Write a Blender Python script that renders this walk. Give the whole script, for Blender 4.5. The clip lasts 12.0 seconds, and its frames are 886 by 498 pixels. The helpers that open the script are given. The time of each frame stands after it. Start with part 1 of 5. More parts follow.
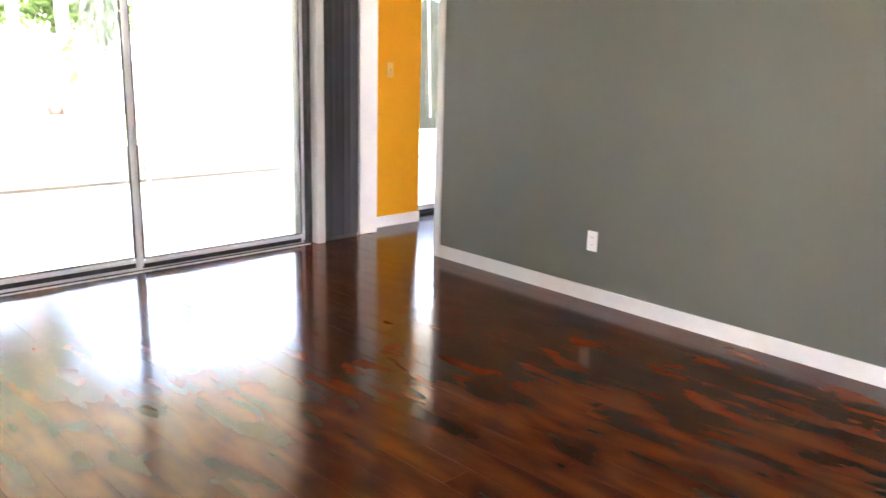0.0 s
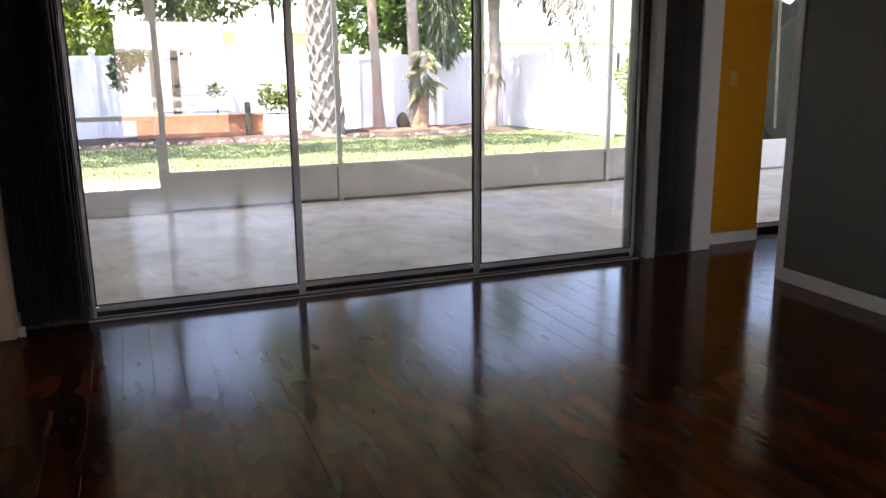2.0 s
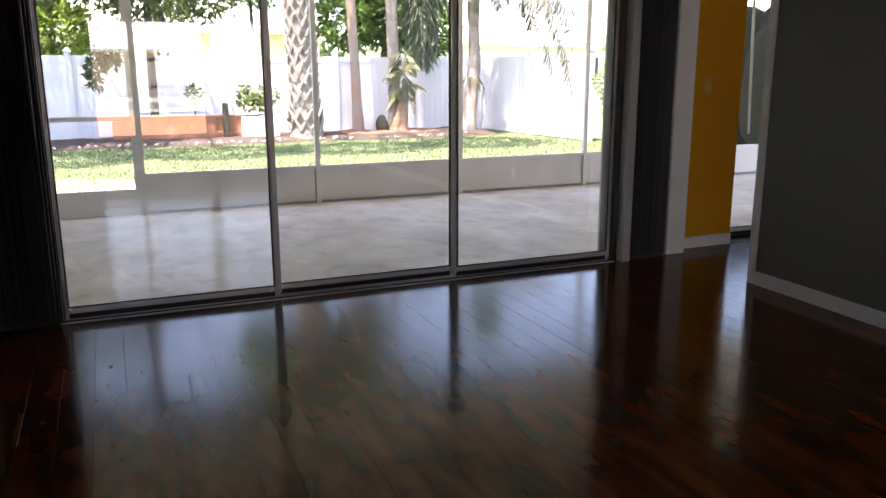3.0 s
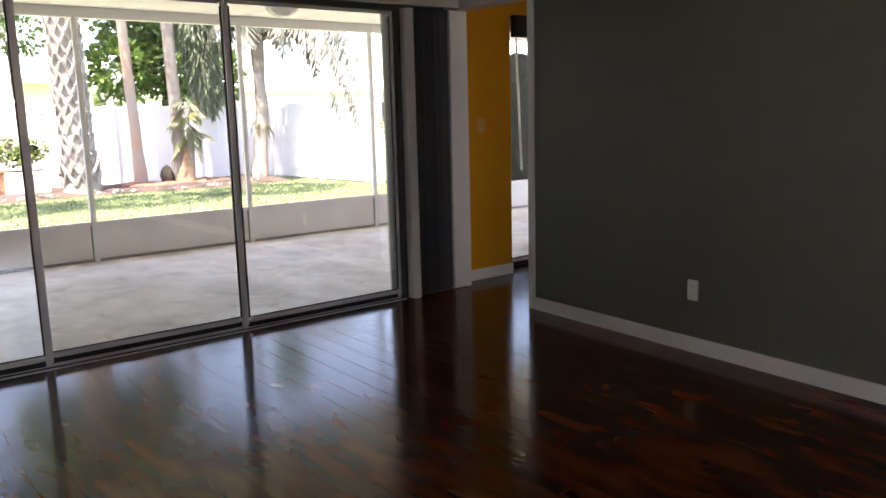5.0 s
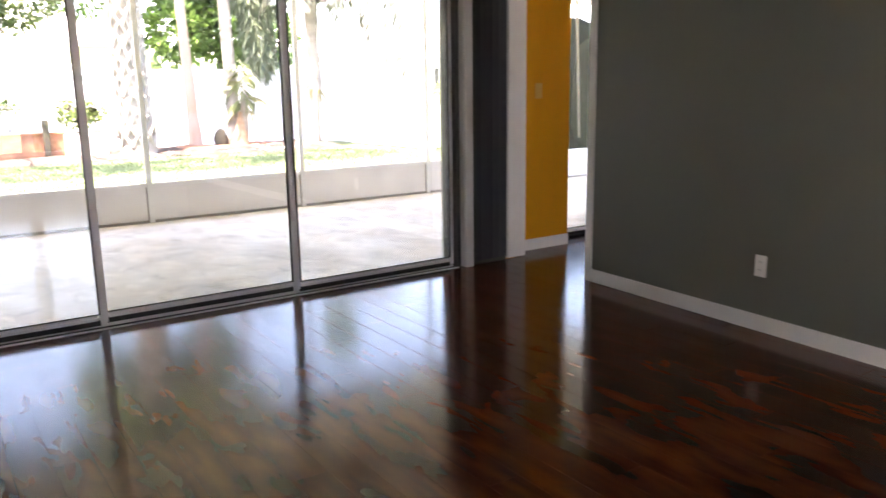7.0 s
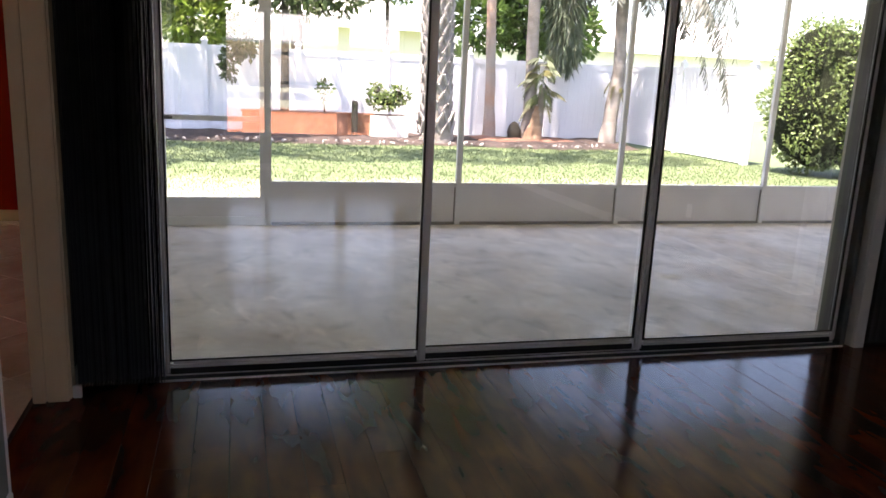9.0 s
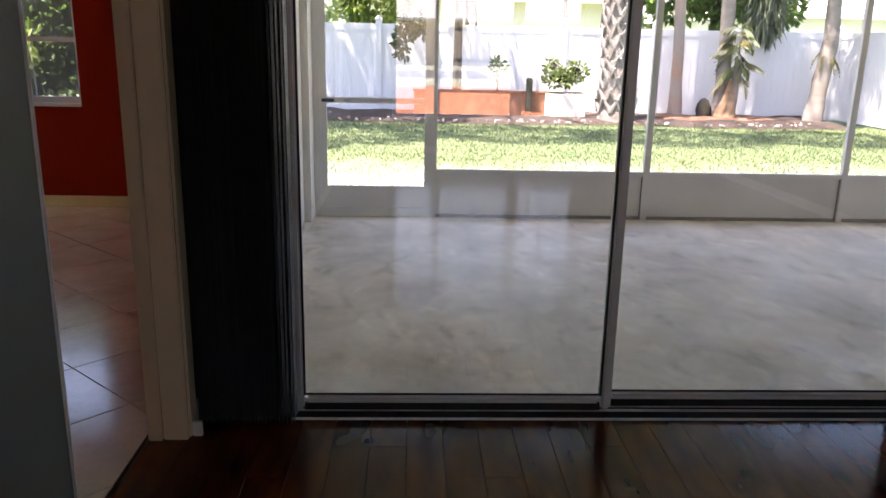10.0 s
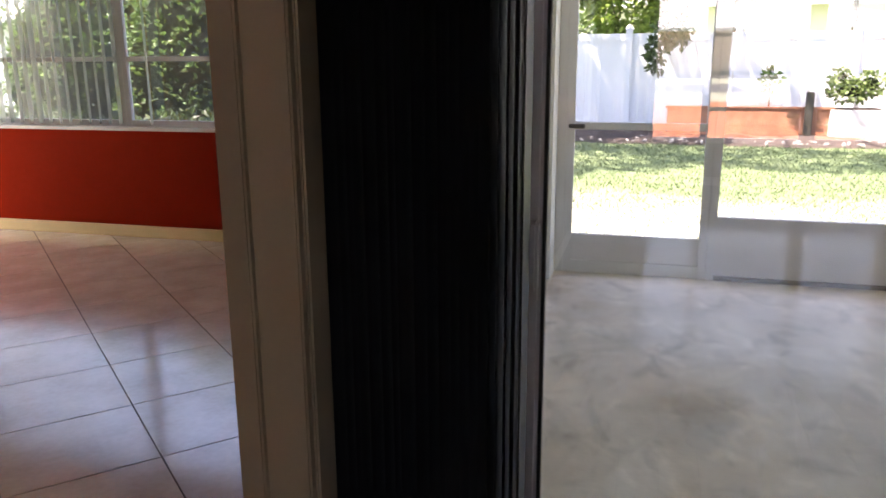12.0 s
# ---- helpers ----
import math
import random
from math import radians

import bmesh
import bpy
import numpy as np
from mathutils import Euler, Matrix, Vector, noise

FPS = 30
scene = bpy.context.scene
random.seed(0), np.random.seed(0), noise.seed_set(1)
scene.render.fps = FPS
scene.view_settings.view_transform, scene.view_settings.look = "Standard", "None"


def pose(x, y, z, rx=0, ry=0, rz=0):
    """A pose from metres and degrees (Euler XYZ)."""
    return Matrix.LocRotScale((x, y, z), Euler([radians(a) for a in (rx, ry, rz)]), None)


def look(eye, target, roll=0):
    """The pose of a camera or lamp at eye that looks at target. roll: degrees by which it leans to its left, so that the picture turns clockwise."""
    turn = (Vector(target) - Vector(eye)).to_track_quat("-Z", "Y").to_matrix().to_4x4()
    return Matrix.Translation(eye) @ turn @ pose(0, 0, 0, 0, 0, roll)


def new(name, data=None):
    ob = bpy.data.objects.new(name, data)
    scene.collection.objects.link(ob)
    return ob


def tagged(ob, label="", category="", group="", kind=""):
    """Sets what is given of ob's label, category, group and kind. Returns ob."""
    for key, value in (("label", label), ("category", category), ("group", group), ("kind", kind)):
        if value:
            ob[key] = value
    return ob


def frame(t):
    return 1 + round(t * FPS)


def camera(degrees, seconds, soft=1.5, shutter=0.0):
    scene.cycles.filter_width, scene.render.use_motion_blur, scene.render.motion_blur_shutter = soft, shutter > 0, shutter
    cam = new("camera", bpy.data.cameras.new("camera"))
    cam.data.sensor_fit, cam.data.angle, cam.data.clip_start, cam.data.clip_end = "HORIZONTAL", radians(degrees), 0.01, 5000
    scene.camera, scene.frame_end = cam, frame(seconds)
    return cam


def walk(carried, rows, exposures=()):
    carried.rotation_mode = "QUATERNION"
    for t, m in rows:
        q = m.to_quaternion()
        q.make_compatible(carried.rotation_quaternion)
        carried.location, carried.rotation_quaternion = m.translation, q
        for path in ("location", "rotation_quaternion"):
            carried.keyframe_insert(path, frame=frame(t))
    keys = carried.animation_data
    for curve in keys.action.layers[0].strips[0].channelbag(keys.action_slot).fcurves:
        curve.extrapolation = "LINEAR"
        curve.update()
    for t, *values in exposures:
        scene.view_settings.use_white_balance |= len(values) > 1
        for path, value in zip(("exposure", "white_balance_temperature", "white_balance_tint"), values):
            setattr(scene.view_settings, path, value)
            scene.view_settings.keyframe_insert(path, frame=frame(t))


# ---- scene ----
cam = camera(59.2, 12.0, shutter=0.2)
PATH = [
    (0, (-0.822, -4.678, 1.314), (0.552, -3.3, 0.85), 1.5),
    (0.5, (-0.846, -4.661, 1.334), (0.307, -3.088, 0.893), 0.6),
    (1, (-0.876, -4.637, 1.326), (0.037, -2.912, 0.889), -0.7),
    (1.5, (-0.897, -4.609, 1.331), (-0.128, -2.814, 0.9), -0.1),
    (2, (-0.897, -4.603, 1.334), (-0.179, -2.791, 0.888), -0.7),
    (2.5, (-0.899, -4.612, 1.328), (-0.163, -2.813, 0.856), -0.4),
    (2.7, (-0.894, -4.613, 1.335), (-0.155, -2.813, 0.874), -0.3),
    (4.5, (-0.848, -4.683, 1.335), (0.28, -3.067, 0.991), -0.8),
    (5, (-0.833, -4.691, 1.34), (0.376, -3.134, 1.002), -1.5),
    (5.5, (-0.823, -4.713, 1.351), (0.473, -3.226, 1.023), -1.7),
    (6, (-0.805, -4.712, 1.332), (0.562, -3.298, 0.969), -1.1),
    (6.5, (-0.799, -4.72, 1.334), (0.53, -3.272, 0.964), -1.5),
    (7, (-0.794, -4.577, 1.317), (0.305, -2.959, 0.902), -0.9),
    (7.5, (-0.868, -4.272, 1.342), (-0.011, -2.503, 0.971), -0.9),
    (7.7, (-0.92, -4.19, 1.358), (-0.193, -2.377, 0.928), 0.5),
    (9.3, (-0.825, -3.277, 1.403), (-0.385, -1.377, 0.957), 1.9),
    (9.5, (-0.798, -3.12, 1.391), (-0.468, -1.199, 0.941), 0.5),
    (10, (-0.757, -2.741, 1.383), (-0.678, -0.81, 0.87), 1.2),
    (10.5, (-0.777, -2.363, 1.38), (-0.635, -0.446, 0.826), -0.7),
    (11, (-0.754, -1.977, 1.362), (-0.881, -0.055, 0.824), 0.8),
    (11.5, (-0.85, -1.634, 1.338), (-1.192, 0.273, 0.841), 0.9),
    (12, (-0.98, -1.377, 1.35), (-1.483, 0.498, 0.869), -0.4),
]
EXPOSURES = [(t, s, k, 25) for t, s, k in ((0, 6.45, 7050), (0.4, 5.7, 7050), (0.8, 4.75, 7000), (1.2, 3.95, 6950), (1.5, 3.65, 6870), (2.7, 3.3, 6870), (4.3, 3.25, 7120), (4.8, 3.42, 7150),
                                             (5.5, 4.0, 7080), (6.0, 4.5, 7180), (6.5, 4.72, 7200), (7.0, 4.55, 7200), (7.4, 3.95, 7000), (7.7, 3.4, 6950), (9.3, 3.0, 6880), (10.5, 2.95, 6880), (11.0, 2.95, 6900), (12, 3.15, 6900))]
walk(cam, [(t, look(e, a, r)) for t, e, a, r in PATH], EXPOSURES)

# ==== world and light ====
SUN_TO = Vector((-0.33, -0.17, 0.93)).normalized()
sky_world = bpy.data.worlds.new("sky")
scene.world = sky_world
sky_world.use_nodes = True
sky_tree = sky_world.node_tree
sky_tex = sky_tree.nodes.new("ShaderNodeTexSky")
sky_tex.sky_type = 'NISHITA'
sky_tex.sun_disc = False
sky_tex.sun_elevation = math.asin(SUN_TO.z)
sky_tex.sun_rotation = math.atan2(SUN_TO.x, SUN_TO.y)
sky_tex.dust_density = 2.0
sky_bg = sky_tree.nodes["Background"]
sky_bg.inputs["Strength"].default_value = 0.15
sky_tree.links.new(sky_tex.outputs[0], sky_bg.inputs["Color"])

sun_data = bpy.data.lights.new("sun", 'SUN')
sun_data.energy = 5.0
sun_data.angle = radians(1.2)
sun_data.color = (1.0, 0.95, 0.86)
sun = new("sun", sun_data)
sun.matrix_world = look(SUN_TO * 40, (0, 0, 0))

# ==== materials ====
def mat(name, base, rough=0.5, second=None, scale=6.0, fine=60.0, amount=0.5, bump=0.0, bump_scale=None,
        metal=0.0, stretch=(1, 1, 1), by_object=0.0, by_island=0.0, coat=0.0, spec=0.5, rough_var=0.0):
    """A surface: two scales of noise between two colours, fine relief, and a random shift from piece to piece."""
    m = bpy.data.materials.new(name)
    m.use_nodes = True
    nt = m.node_tree
    n, l = nt.nodes, nt.links
    b = n["Principled BSDF"]
    second = second or tuple(c * 0.78 for c in base)
    tc = n.new("ShaderNodeTexCoord")
    mp = n.new("ShaderNodeMapping")
    mp.inputs["Scale"].default_value = stretch
    l.new(tc.outputs["Object"], mp.inputs["Vector"])
    vec = mp.outputs["Vector"]
    if by_object or by_island:
        src = n.new("ShaderNodeObjectInfo") if by_object else n.new("ShaderNodeNewGeometry")
        rnd = src.outputs["Random"] if by_object else src.outputs["Random Per Island"]
        mul = n.new("ShaderNodeMath")
        mul.operation = 'MULTIPLY'
        mul.inputs[1].default_value = 37.0
        l.new(rnd, mul.inputs[0])
        add = n.new("ShaderNodeVectorMath")
        add.operation = 'ADD'
        l.new(vec, add.inputs[0])
        l.new(mul.outputs[0], add.inputs[1])
        vec = add.outputs[0]
    big = n.new("ShaderNodeTexNoise")
    big.inputs["Scale"].default_value = scale
    big.inputs["Detail"].default_value = 5.0
    l.new(vec, big.inputs["Vector"])
    small = n.new("ShaderNodeTexNoise")
    small.inputs["Scale"].default_value = fine
    small.inputs["Detail"].default_value = 3.0
    l.new(vec, small.inputs["Vector"])
    ramp = n.new("ShaderNodeMapRange")
    ramp.inputs["From Min"].default_value = 0.35
    ramp.inputs["From Max"].default_value = 0.65
    l.new(big.outputs["Fac"], ramp.inputs["Value"])
    mixf = n.new("ShaderNodeMath")
    mixf.operation = 'MULTIPLY_ADD'
    mixf.inputs[1].default_value = 0.5
    l.new(small.outputs["Fac"], mixf.inputs[0])
    half = n.new("ShaderNodeMath")
    half.operation = 'MULTIPLY'
    half.inputs[1].default_value = 0.7
    l.new(ramp.outputs["Result"], half.inputs[0])
    l.new(half.outputs[0], mixf.inputs[2])
    fac = n.new("ShaderNodeMath")
    fac.operation = 'MULTIPLY'
    fac.use_clamp = True
    fac.inputs[1].default_value = amount
    l.new(mixf.outputs[0], fac.inputs[0])
    mix = n.new("ShaderNodeMix")
    mix.data_type = 'RGBA'
    mix.inputs["A"].default_value = (*base, 1)
    mix.inputs["B"].default_value = (*second, 1)
    l.new(fac.outputs[0], mix.inputs["Factor"])
    col = mix.outputs["Result"]
    if by_object or by_island:
        hs = n.new("ShaderNodeHueSaturation")
        rng = n.new("ShaderNodeMapRange")
        amt = by_object or by_island
        rng.inputs["To Min"].default_value = 1.0 - amt
        rng.inputs["To Max"].default_value = 1.0 + amt
        l.new(rnd, rng.inputs["Value"])
        l.new(rng.outputs["Result"], hs.inputs["Value"])
        l.new(col, hs.inputs["Color"])
        col = hs.outputs["Color"]
    l.new(col, b.inputs["Base Color"])
    b.inputs["Roughness"].default_value = rough
    if rough_var:
        rv = n.new("ShaderNodeMapRange")
        rv.inputs["To Min"].default_value = rough
        rv.inputs["To Max"].default_value = rough + rough_var
        l.new(big.outputs["Fac"], rv.inputs["Value"])
        l.new(rv.outputs["Result"], b.inputs["Roughness"])
    b.inputs["Metallic"].default_value = metal
    b.inputs["Specular IOR Level"].default_value = spec
    b.inputs["Coat Weight"].default_value = coat
    b.inputs["Coat Roughness"].default_value = 0.12
    if bump:
        bp = n.new("ShaderNodeBump")
        bp.inputs["Strength"].default_value = bump
        bp.inputs["Distance"].default_value = 0.01
        if bump_scale:
            bn = n.new("ShaderNodeTexNoise")
            bn.inputs["Scale"].default_value = bump_scale
            bn.inputs["Detail"].default_value = 3.0
            l.new(vec, bn.inputs["Vector"])
            l.new(bn.outputs["Fac"], bp.inputs["Height"])
        else:
            l.new(mixf.outputs[0], bp.inputs["Height"])
        l.new(bp.outputs["Normal"], b.inputs["Normal"])
    return m


def glass_mat(name, tint=(1, 1, 1), rough=0.0):
    m = bpy.data.materials.new(name)
    m.use_nodes = True
    b = m.node_tree.nodes["Principled BSDF"]
    b.inputs["Base Color"].default_value = (*tint, 1)
    b.inputs["Transmission Weight"].default_value = 1.0
    b.inputs["Roughness"].default_value = rough
    b.inputs["IOR"].default_value = 1.78
    return m


def screen_mat(name, cover, colour):
    """Woven insect screen, too fine to tell its threads apart: part of the light passes straight through."""
    m = bpy.data.materials.new(name)
    m.use_nodes = True
    n, l = m.node_tree.nodes, m.node_tree.links
    b = n["Principled BSDF"]
    b.inputs["Base Color"].default_value = (*colour, 1)
    b.inputs["Roughness"].default_value = 0.6
    tr = n.new("ShaderNodeBsdfTransparent")
    mx = n.new("ShaderNodeMixShader")
    mx.inputs[0].default_value = cover
    l.new(tr.outputs[0], mx.inputs[1])
    l.new(b.outputs[0], mx.inputs[2])
    l.new(mx.outputs[0], n["Material Output"].inputs["Surface"])
    return m


def sheer_mat(name, cover, colour):
    """Thin pale cloth: daylight glows through it, and part passes straight through the weave."""
    m = screen_mat(name, cover, colour)
    n, l = m.node_tree.nodes, m.node_tree.links
    tl = n.new("ShaderNodeBsdfTranslucent")
    tl.inputs["Color"].default_value = (*colour, 1)
    both = n.new("ShaderNodeMixShader")
    both.inputs[0].default_value = 0.6
    l.new(n["Principled BSDF"].outputs[0], both.inputs[1])
    l.new(tl.outputs[0], both.inputs[2])
    l.new(both.outputs[0], n["Mix Shader"].inputs[2])
    return m


M_GREEN = mat("sage_paint", (0.126, 0.130, 0.103), 0.5, (0.112, 0.116, 0.090), 2.0, 140, 0.5, 0.08, 220)
M_YELLOW = mat("mustard_paint", (0.64, 0.275, 0.004), 0.65, (0.58, 0.24, 0.003), 2.0, 140, 0.5, 0.08, 220, spec=0.2)
M_RED = mat("brick_red_paint", (0.27, 0.015, 0.001), 0.8, (0.22, 0.012, 0.0008), 2.0, 140, 0.5, 0.08, 220, spec=0.06)
M_WHITE = mat("white_trim_paint", (0.76, 0.75, 0.72), 0.4, (0.66, 0.64, 0.60), 3.0, 90, 0.5, 0.04, 120)
M_CEIL = mat("ceiling_paint", (0.78, 0.77, 0.73), 0.85, (0.72, 0.71, 0.67), 3.0, 80, 0.5, 0.35, 90)
M_STUCCO = mat("stucco", (0.72, 0.70, 0.65), 0.85, (0.62, 0.60, 0.55), 2.0, 60, 0.6, 0.5, 70)
M_ALU = mat("aluminium", (0.82, 0.82, 0.82), 0.34, (0.70, 0.70, 0.70), 4.0, 150, 0.6, 0.03, 200, metal=0.1)
M_ALU_WHITE = mat("white_aluminium", (0.70, 0.70, 0.69), 0.42, (0.58, 0.575, 0.56), 5.0, 90, 0.55, 0.03, 120)
M_BLACK = mat("black_seal", (0.02, 0.02, 0.02), 0.6, (0.03, 0.03, 0.03), 8, 90, 0.5)
M_BLIND = mat("charcoal_vane", (0.084, 0.084, 0.089), 0.42, (0.060, 0.060, 0.065), 6, 220, 0.6, 0.05, 300, by_object=0.15, spec=0.5)
# trim colour tinted cream to carry warm light from the tiled room
M_WARM_LIT_TRIM = mat("warm_lit_trim_paint", (0.74, 0.60, 0.42), 0.45, (0.64, 0.51, 0.34), 3.0, 90, 0.5, 0.04, 120)
# dark base colour holds the shadow on the door's outer frame
M_FRAME_SHADE = mat("shaded_frame", (0.10, 0.098, 0.092), 0.5, (0.07, 0.068, 0.064), 6, 90, 0.5)
M_PLASTIC_YELLOW = mat("yellowed_plate", (0.60, 0.36, 0.085), 0.4, (0.55, 0.31, 0.06), 10, 100, 0.4)
M_PLASTIC = mat("white_plastic", (0.80, 0.79, 0.75), 0.35, (0.74, 0.73, 0.69), 10, 100, 0.4)


def swirl_concrete():
    """Worn concrete: broad stains, drawn-out trowel swirls and small pale scrapes."""
    m = mat("worn_concrete", (0.70, 0.655, 0.585), 0.7, (0.54, 0.495, 0.43), 1.3, 18, 0.9, 0.15, 40)
    n, l = m.node_tree.nodes, m.node_tree.links
    b = n["Principled BSDF"]
    src = b.inputs["Base Color"].links[0].from_socket
    tc = n.new("ShaderNodeTexCoord")

    def layer(scale, detail, rough, warp, lo, hi, low, high, sx=1.0, sy=1.0):
        mp = n.new("ShaderNodeMapping")
        mp.inputs["Scale"].default_value = (sx, sy, 1.0)
        mp.inputs["Rotation"].default_value = (0, 0, 0.5)
        l.new(tc.outputs["Object"], mp.inputs["Vector"])
        t = n.new("ShaderNodeTexNoise")
        t.inputs["Scale"].default_value = scale
        t.inputs["Detail"].default_value = detail
        t.inputs["Roughness"].default_value = rough
        t.inputs["Distortion"].default_value = warp
        l.new(mp.outputs[0], t.inputs["Vector"])
        rg = n.new("ShaderNodeMapRange")
        rg.inputs["From Min"].default_value = lo
        rg.inputs["From Max"].default_value = hi
        rg.inputs["To Min"].default_value = low
        rg.inputs["To Max"].default_value = high
        l.new(t.outputs["Fac"], rg.inputs["Value"])
        return rg.outputs["Result"]

    swirl = layer(2.3, 7.0, 0.62, 0.5, 0.37, 0.63, 0.80, 1.07, 1.0, 0.62)
    scrape = layer(8.0, 5.0, 0.6, 0.5, 0.56, 0.68, 1.0, 1.17, 1.0, 0.75)
    smear = layer(6.5, 5.0, 0.6, 0.6, 0.54, 0.70, 1.0, 0.74, 0.9, 0.6)
    m1 = n.new("ShaderNodeMath")
    m1.operation = 'MULTIPLY'
    m2 = n.new("ShaderNodeMath")
    m2.operation = 'MULTIPLY'
    l.new(swirl, m1.inputs[0])
    l.new(scrape, m1.inputs[1])
    l.new(m1.outputs[0], m2.inputs[0])
    l.new(smear, m2.inputs[1])
    hs = n.new("ShaderNodeHueSaturation")
    l.new(src, hs.inputs["Color"])
    l.new(m2.outputs[0], hs.inputs["Value"])
    # rusty brown stains and a rubbed surface that shows in the gloss
    rust = layer(0.8, 5.0, 0.62, 0.5, 0.48, 0.68, 0.0, 0.5)
    tint = n.new("ShaderNodeMix")
    tint.data_type = 'RGBA'
    tint.blend_type = 'MULTIPLY'
    tint.inputs["B"].default_value = (0.80, 0.62, 0.42, 1)
    l.new(rust, tint.inputs["Factor"])
    l.new(hs.outputs["Color"], tint.inputs["A"])
    l.new(tint.outputs["Result"], b.inputs["Base Color"])
    l.new(layer(3.0, 4.0, 0.6, 1.0, 0.35, 0.65, 0.45, 0.8), b.inputs["Roughness"])
    return m


M_CONC = swirl_concrete()
M_GLASS = glass_mat("door_glass", (1.0, 1.0, 1.0))
M_SHEER = sheer_mat("pale_vane", 0.5, (0.62, 0.66, 0.60))
M_SCREEN = screen_mat("insect_screen", 0.10, (0.06, 0.06, 0.06))
M_KICK = mat("kick_panel_enamel", (0.74, 0.72, 0.71), 0.5, (0.56, 0.54, 0.53), 2.5, 40, 0.8, 0.04, 30)


def sunlit_near_house(m, y0=5.6, y1=7.4, sun_tint=(0.34, 0.345, 0.25)):
    """Grass colour painted paler in an uneven strip along the lanai, for the bright sun there."""
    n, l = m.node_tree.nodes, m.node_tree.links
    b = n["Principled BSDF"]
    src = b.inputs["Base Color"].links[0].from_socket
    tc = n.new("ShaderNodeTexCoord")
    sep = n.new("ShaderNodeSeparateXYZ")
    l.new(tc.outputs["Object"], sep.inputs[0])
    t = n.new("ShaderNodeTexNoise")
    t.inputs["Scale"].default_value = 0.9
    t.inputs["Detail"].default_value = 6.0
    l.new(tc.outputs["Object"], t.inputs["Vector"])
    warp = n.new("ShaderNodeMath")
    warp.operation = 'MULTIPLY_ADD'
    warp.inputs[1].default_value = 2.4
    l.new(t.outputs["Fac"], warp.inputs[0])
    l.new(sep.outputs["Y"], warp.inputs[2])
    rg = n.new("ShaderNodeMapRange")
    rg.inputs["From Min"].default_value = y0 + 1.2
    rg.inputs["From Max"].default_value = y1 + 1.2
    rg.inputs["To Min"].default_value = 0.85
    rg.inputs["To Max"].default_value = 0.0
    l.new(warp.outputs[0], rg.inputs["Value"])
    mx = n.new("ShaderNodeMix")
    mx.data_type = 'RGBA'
    mx.inputs["B"].default_value = (*sun_tint, 1)
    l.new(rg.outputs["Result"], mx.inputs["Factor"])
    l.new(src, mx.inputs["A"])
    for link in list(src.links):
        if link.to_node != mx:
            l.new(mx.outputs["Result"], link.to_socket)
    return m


M_LAWN = sunlit_near_house(mat("lawn_soil", (0.075, 0.115, 0.045), 0.9, (0.12, 0.155, 0.065), 0.8, 30, 0.9, 0.6, 60))
M_MULCH = mat("dark_mulch", (0.022, 0.016, 0.013), 0.95, (0.06, 0.04, 0.032), 5, 60, 0.9, 1.0, 60)
M_VINYL = mat("white_vinyl", (0.84, 0.84, 0.85), 0.4, (0.76, 0.76, 0.78), 1.5, 40, 0.5)
M_TILE = mat("beige_floor_tile", (0.78, 0.71, 0.58), 0.16, (0.56, 0.48, 0.37), 5.0, 40, 0.8, 0.03, 30, by_object=0.06, rough_var=0.05, spec=0.8, coat=0.6)
M_GROUT = mat("dark_grout", (0.11, 0.085, 0.07), 0.9)
M_UNDER = mat("plank_joint", (0.03, 0.014, 0.008), 0.5)


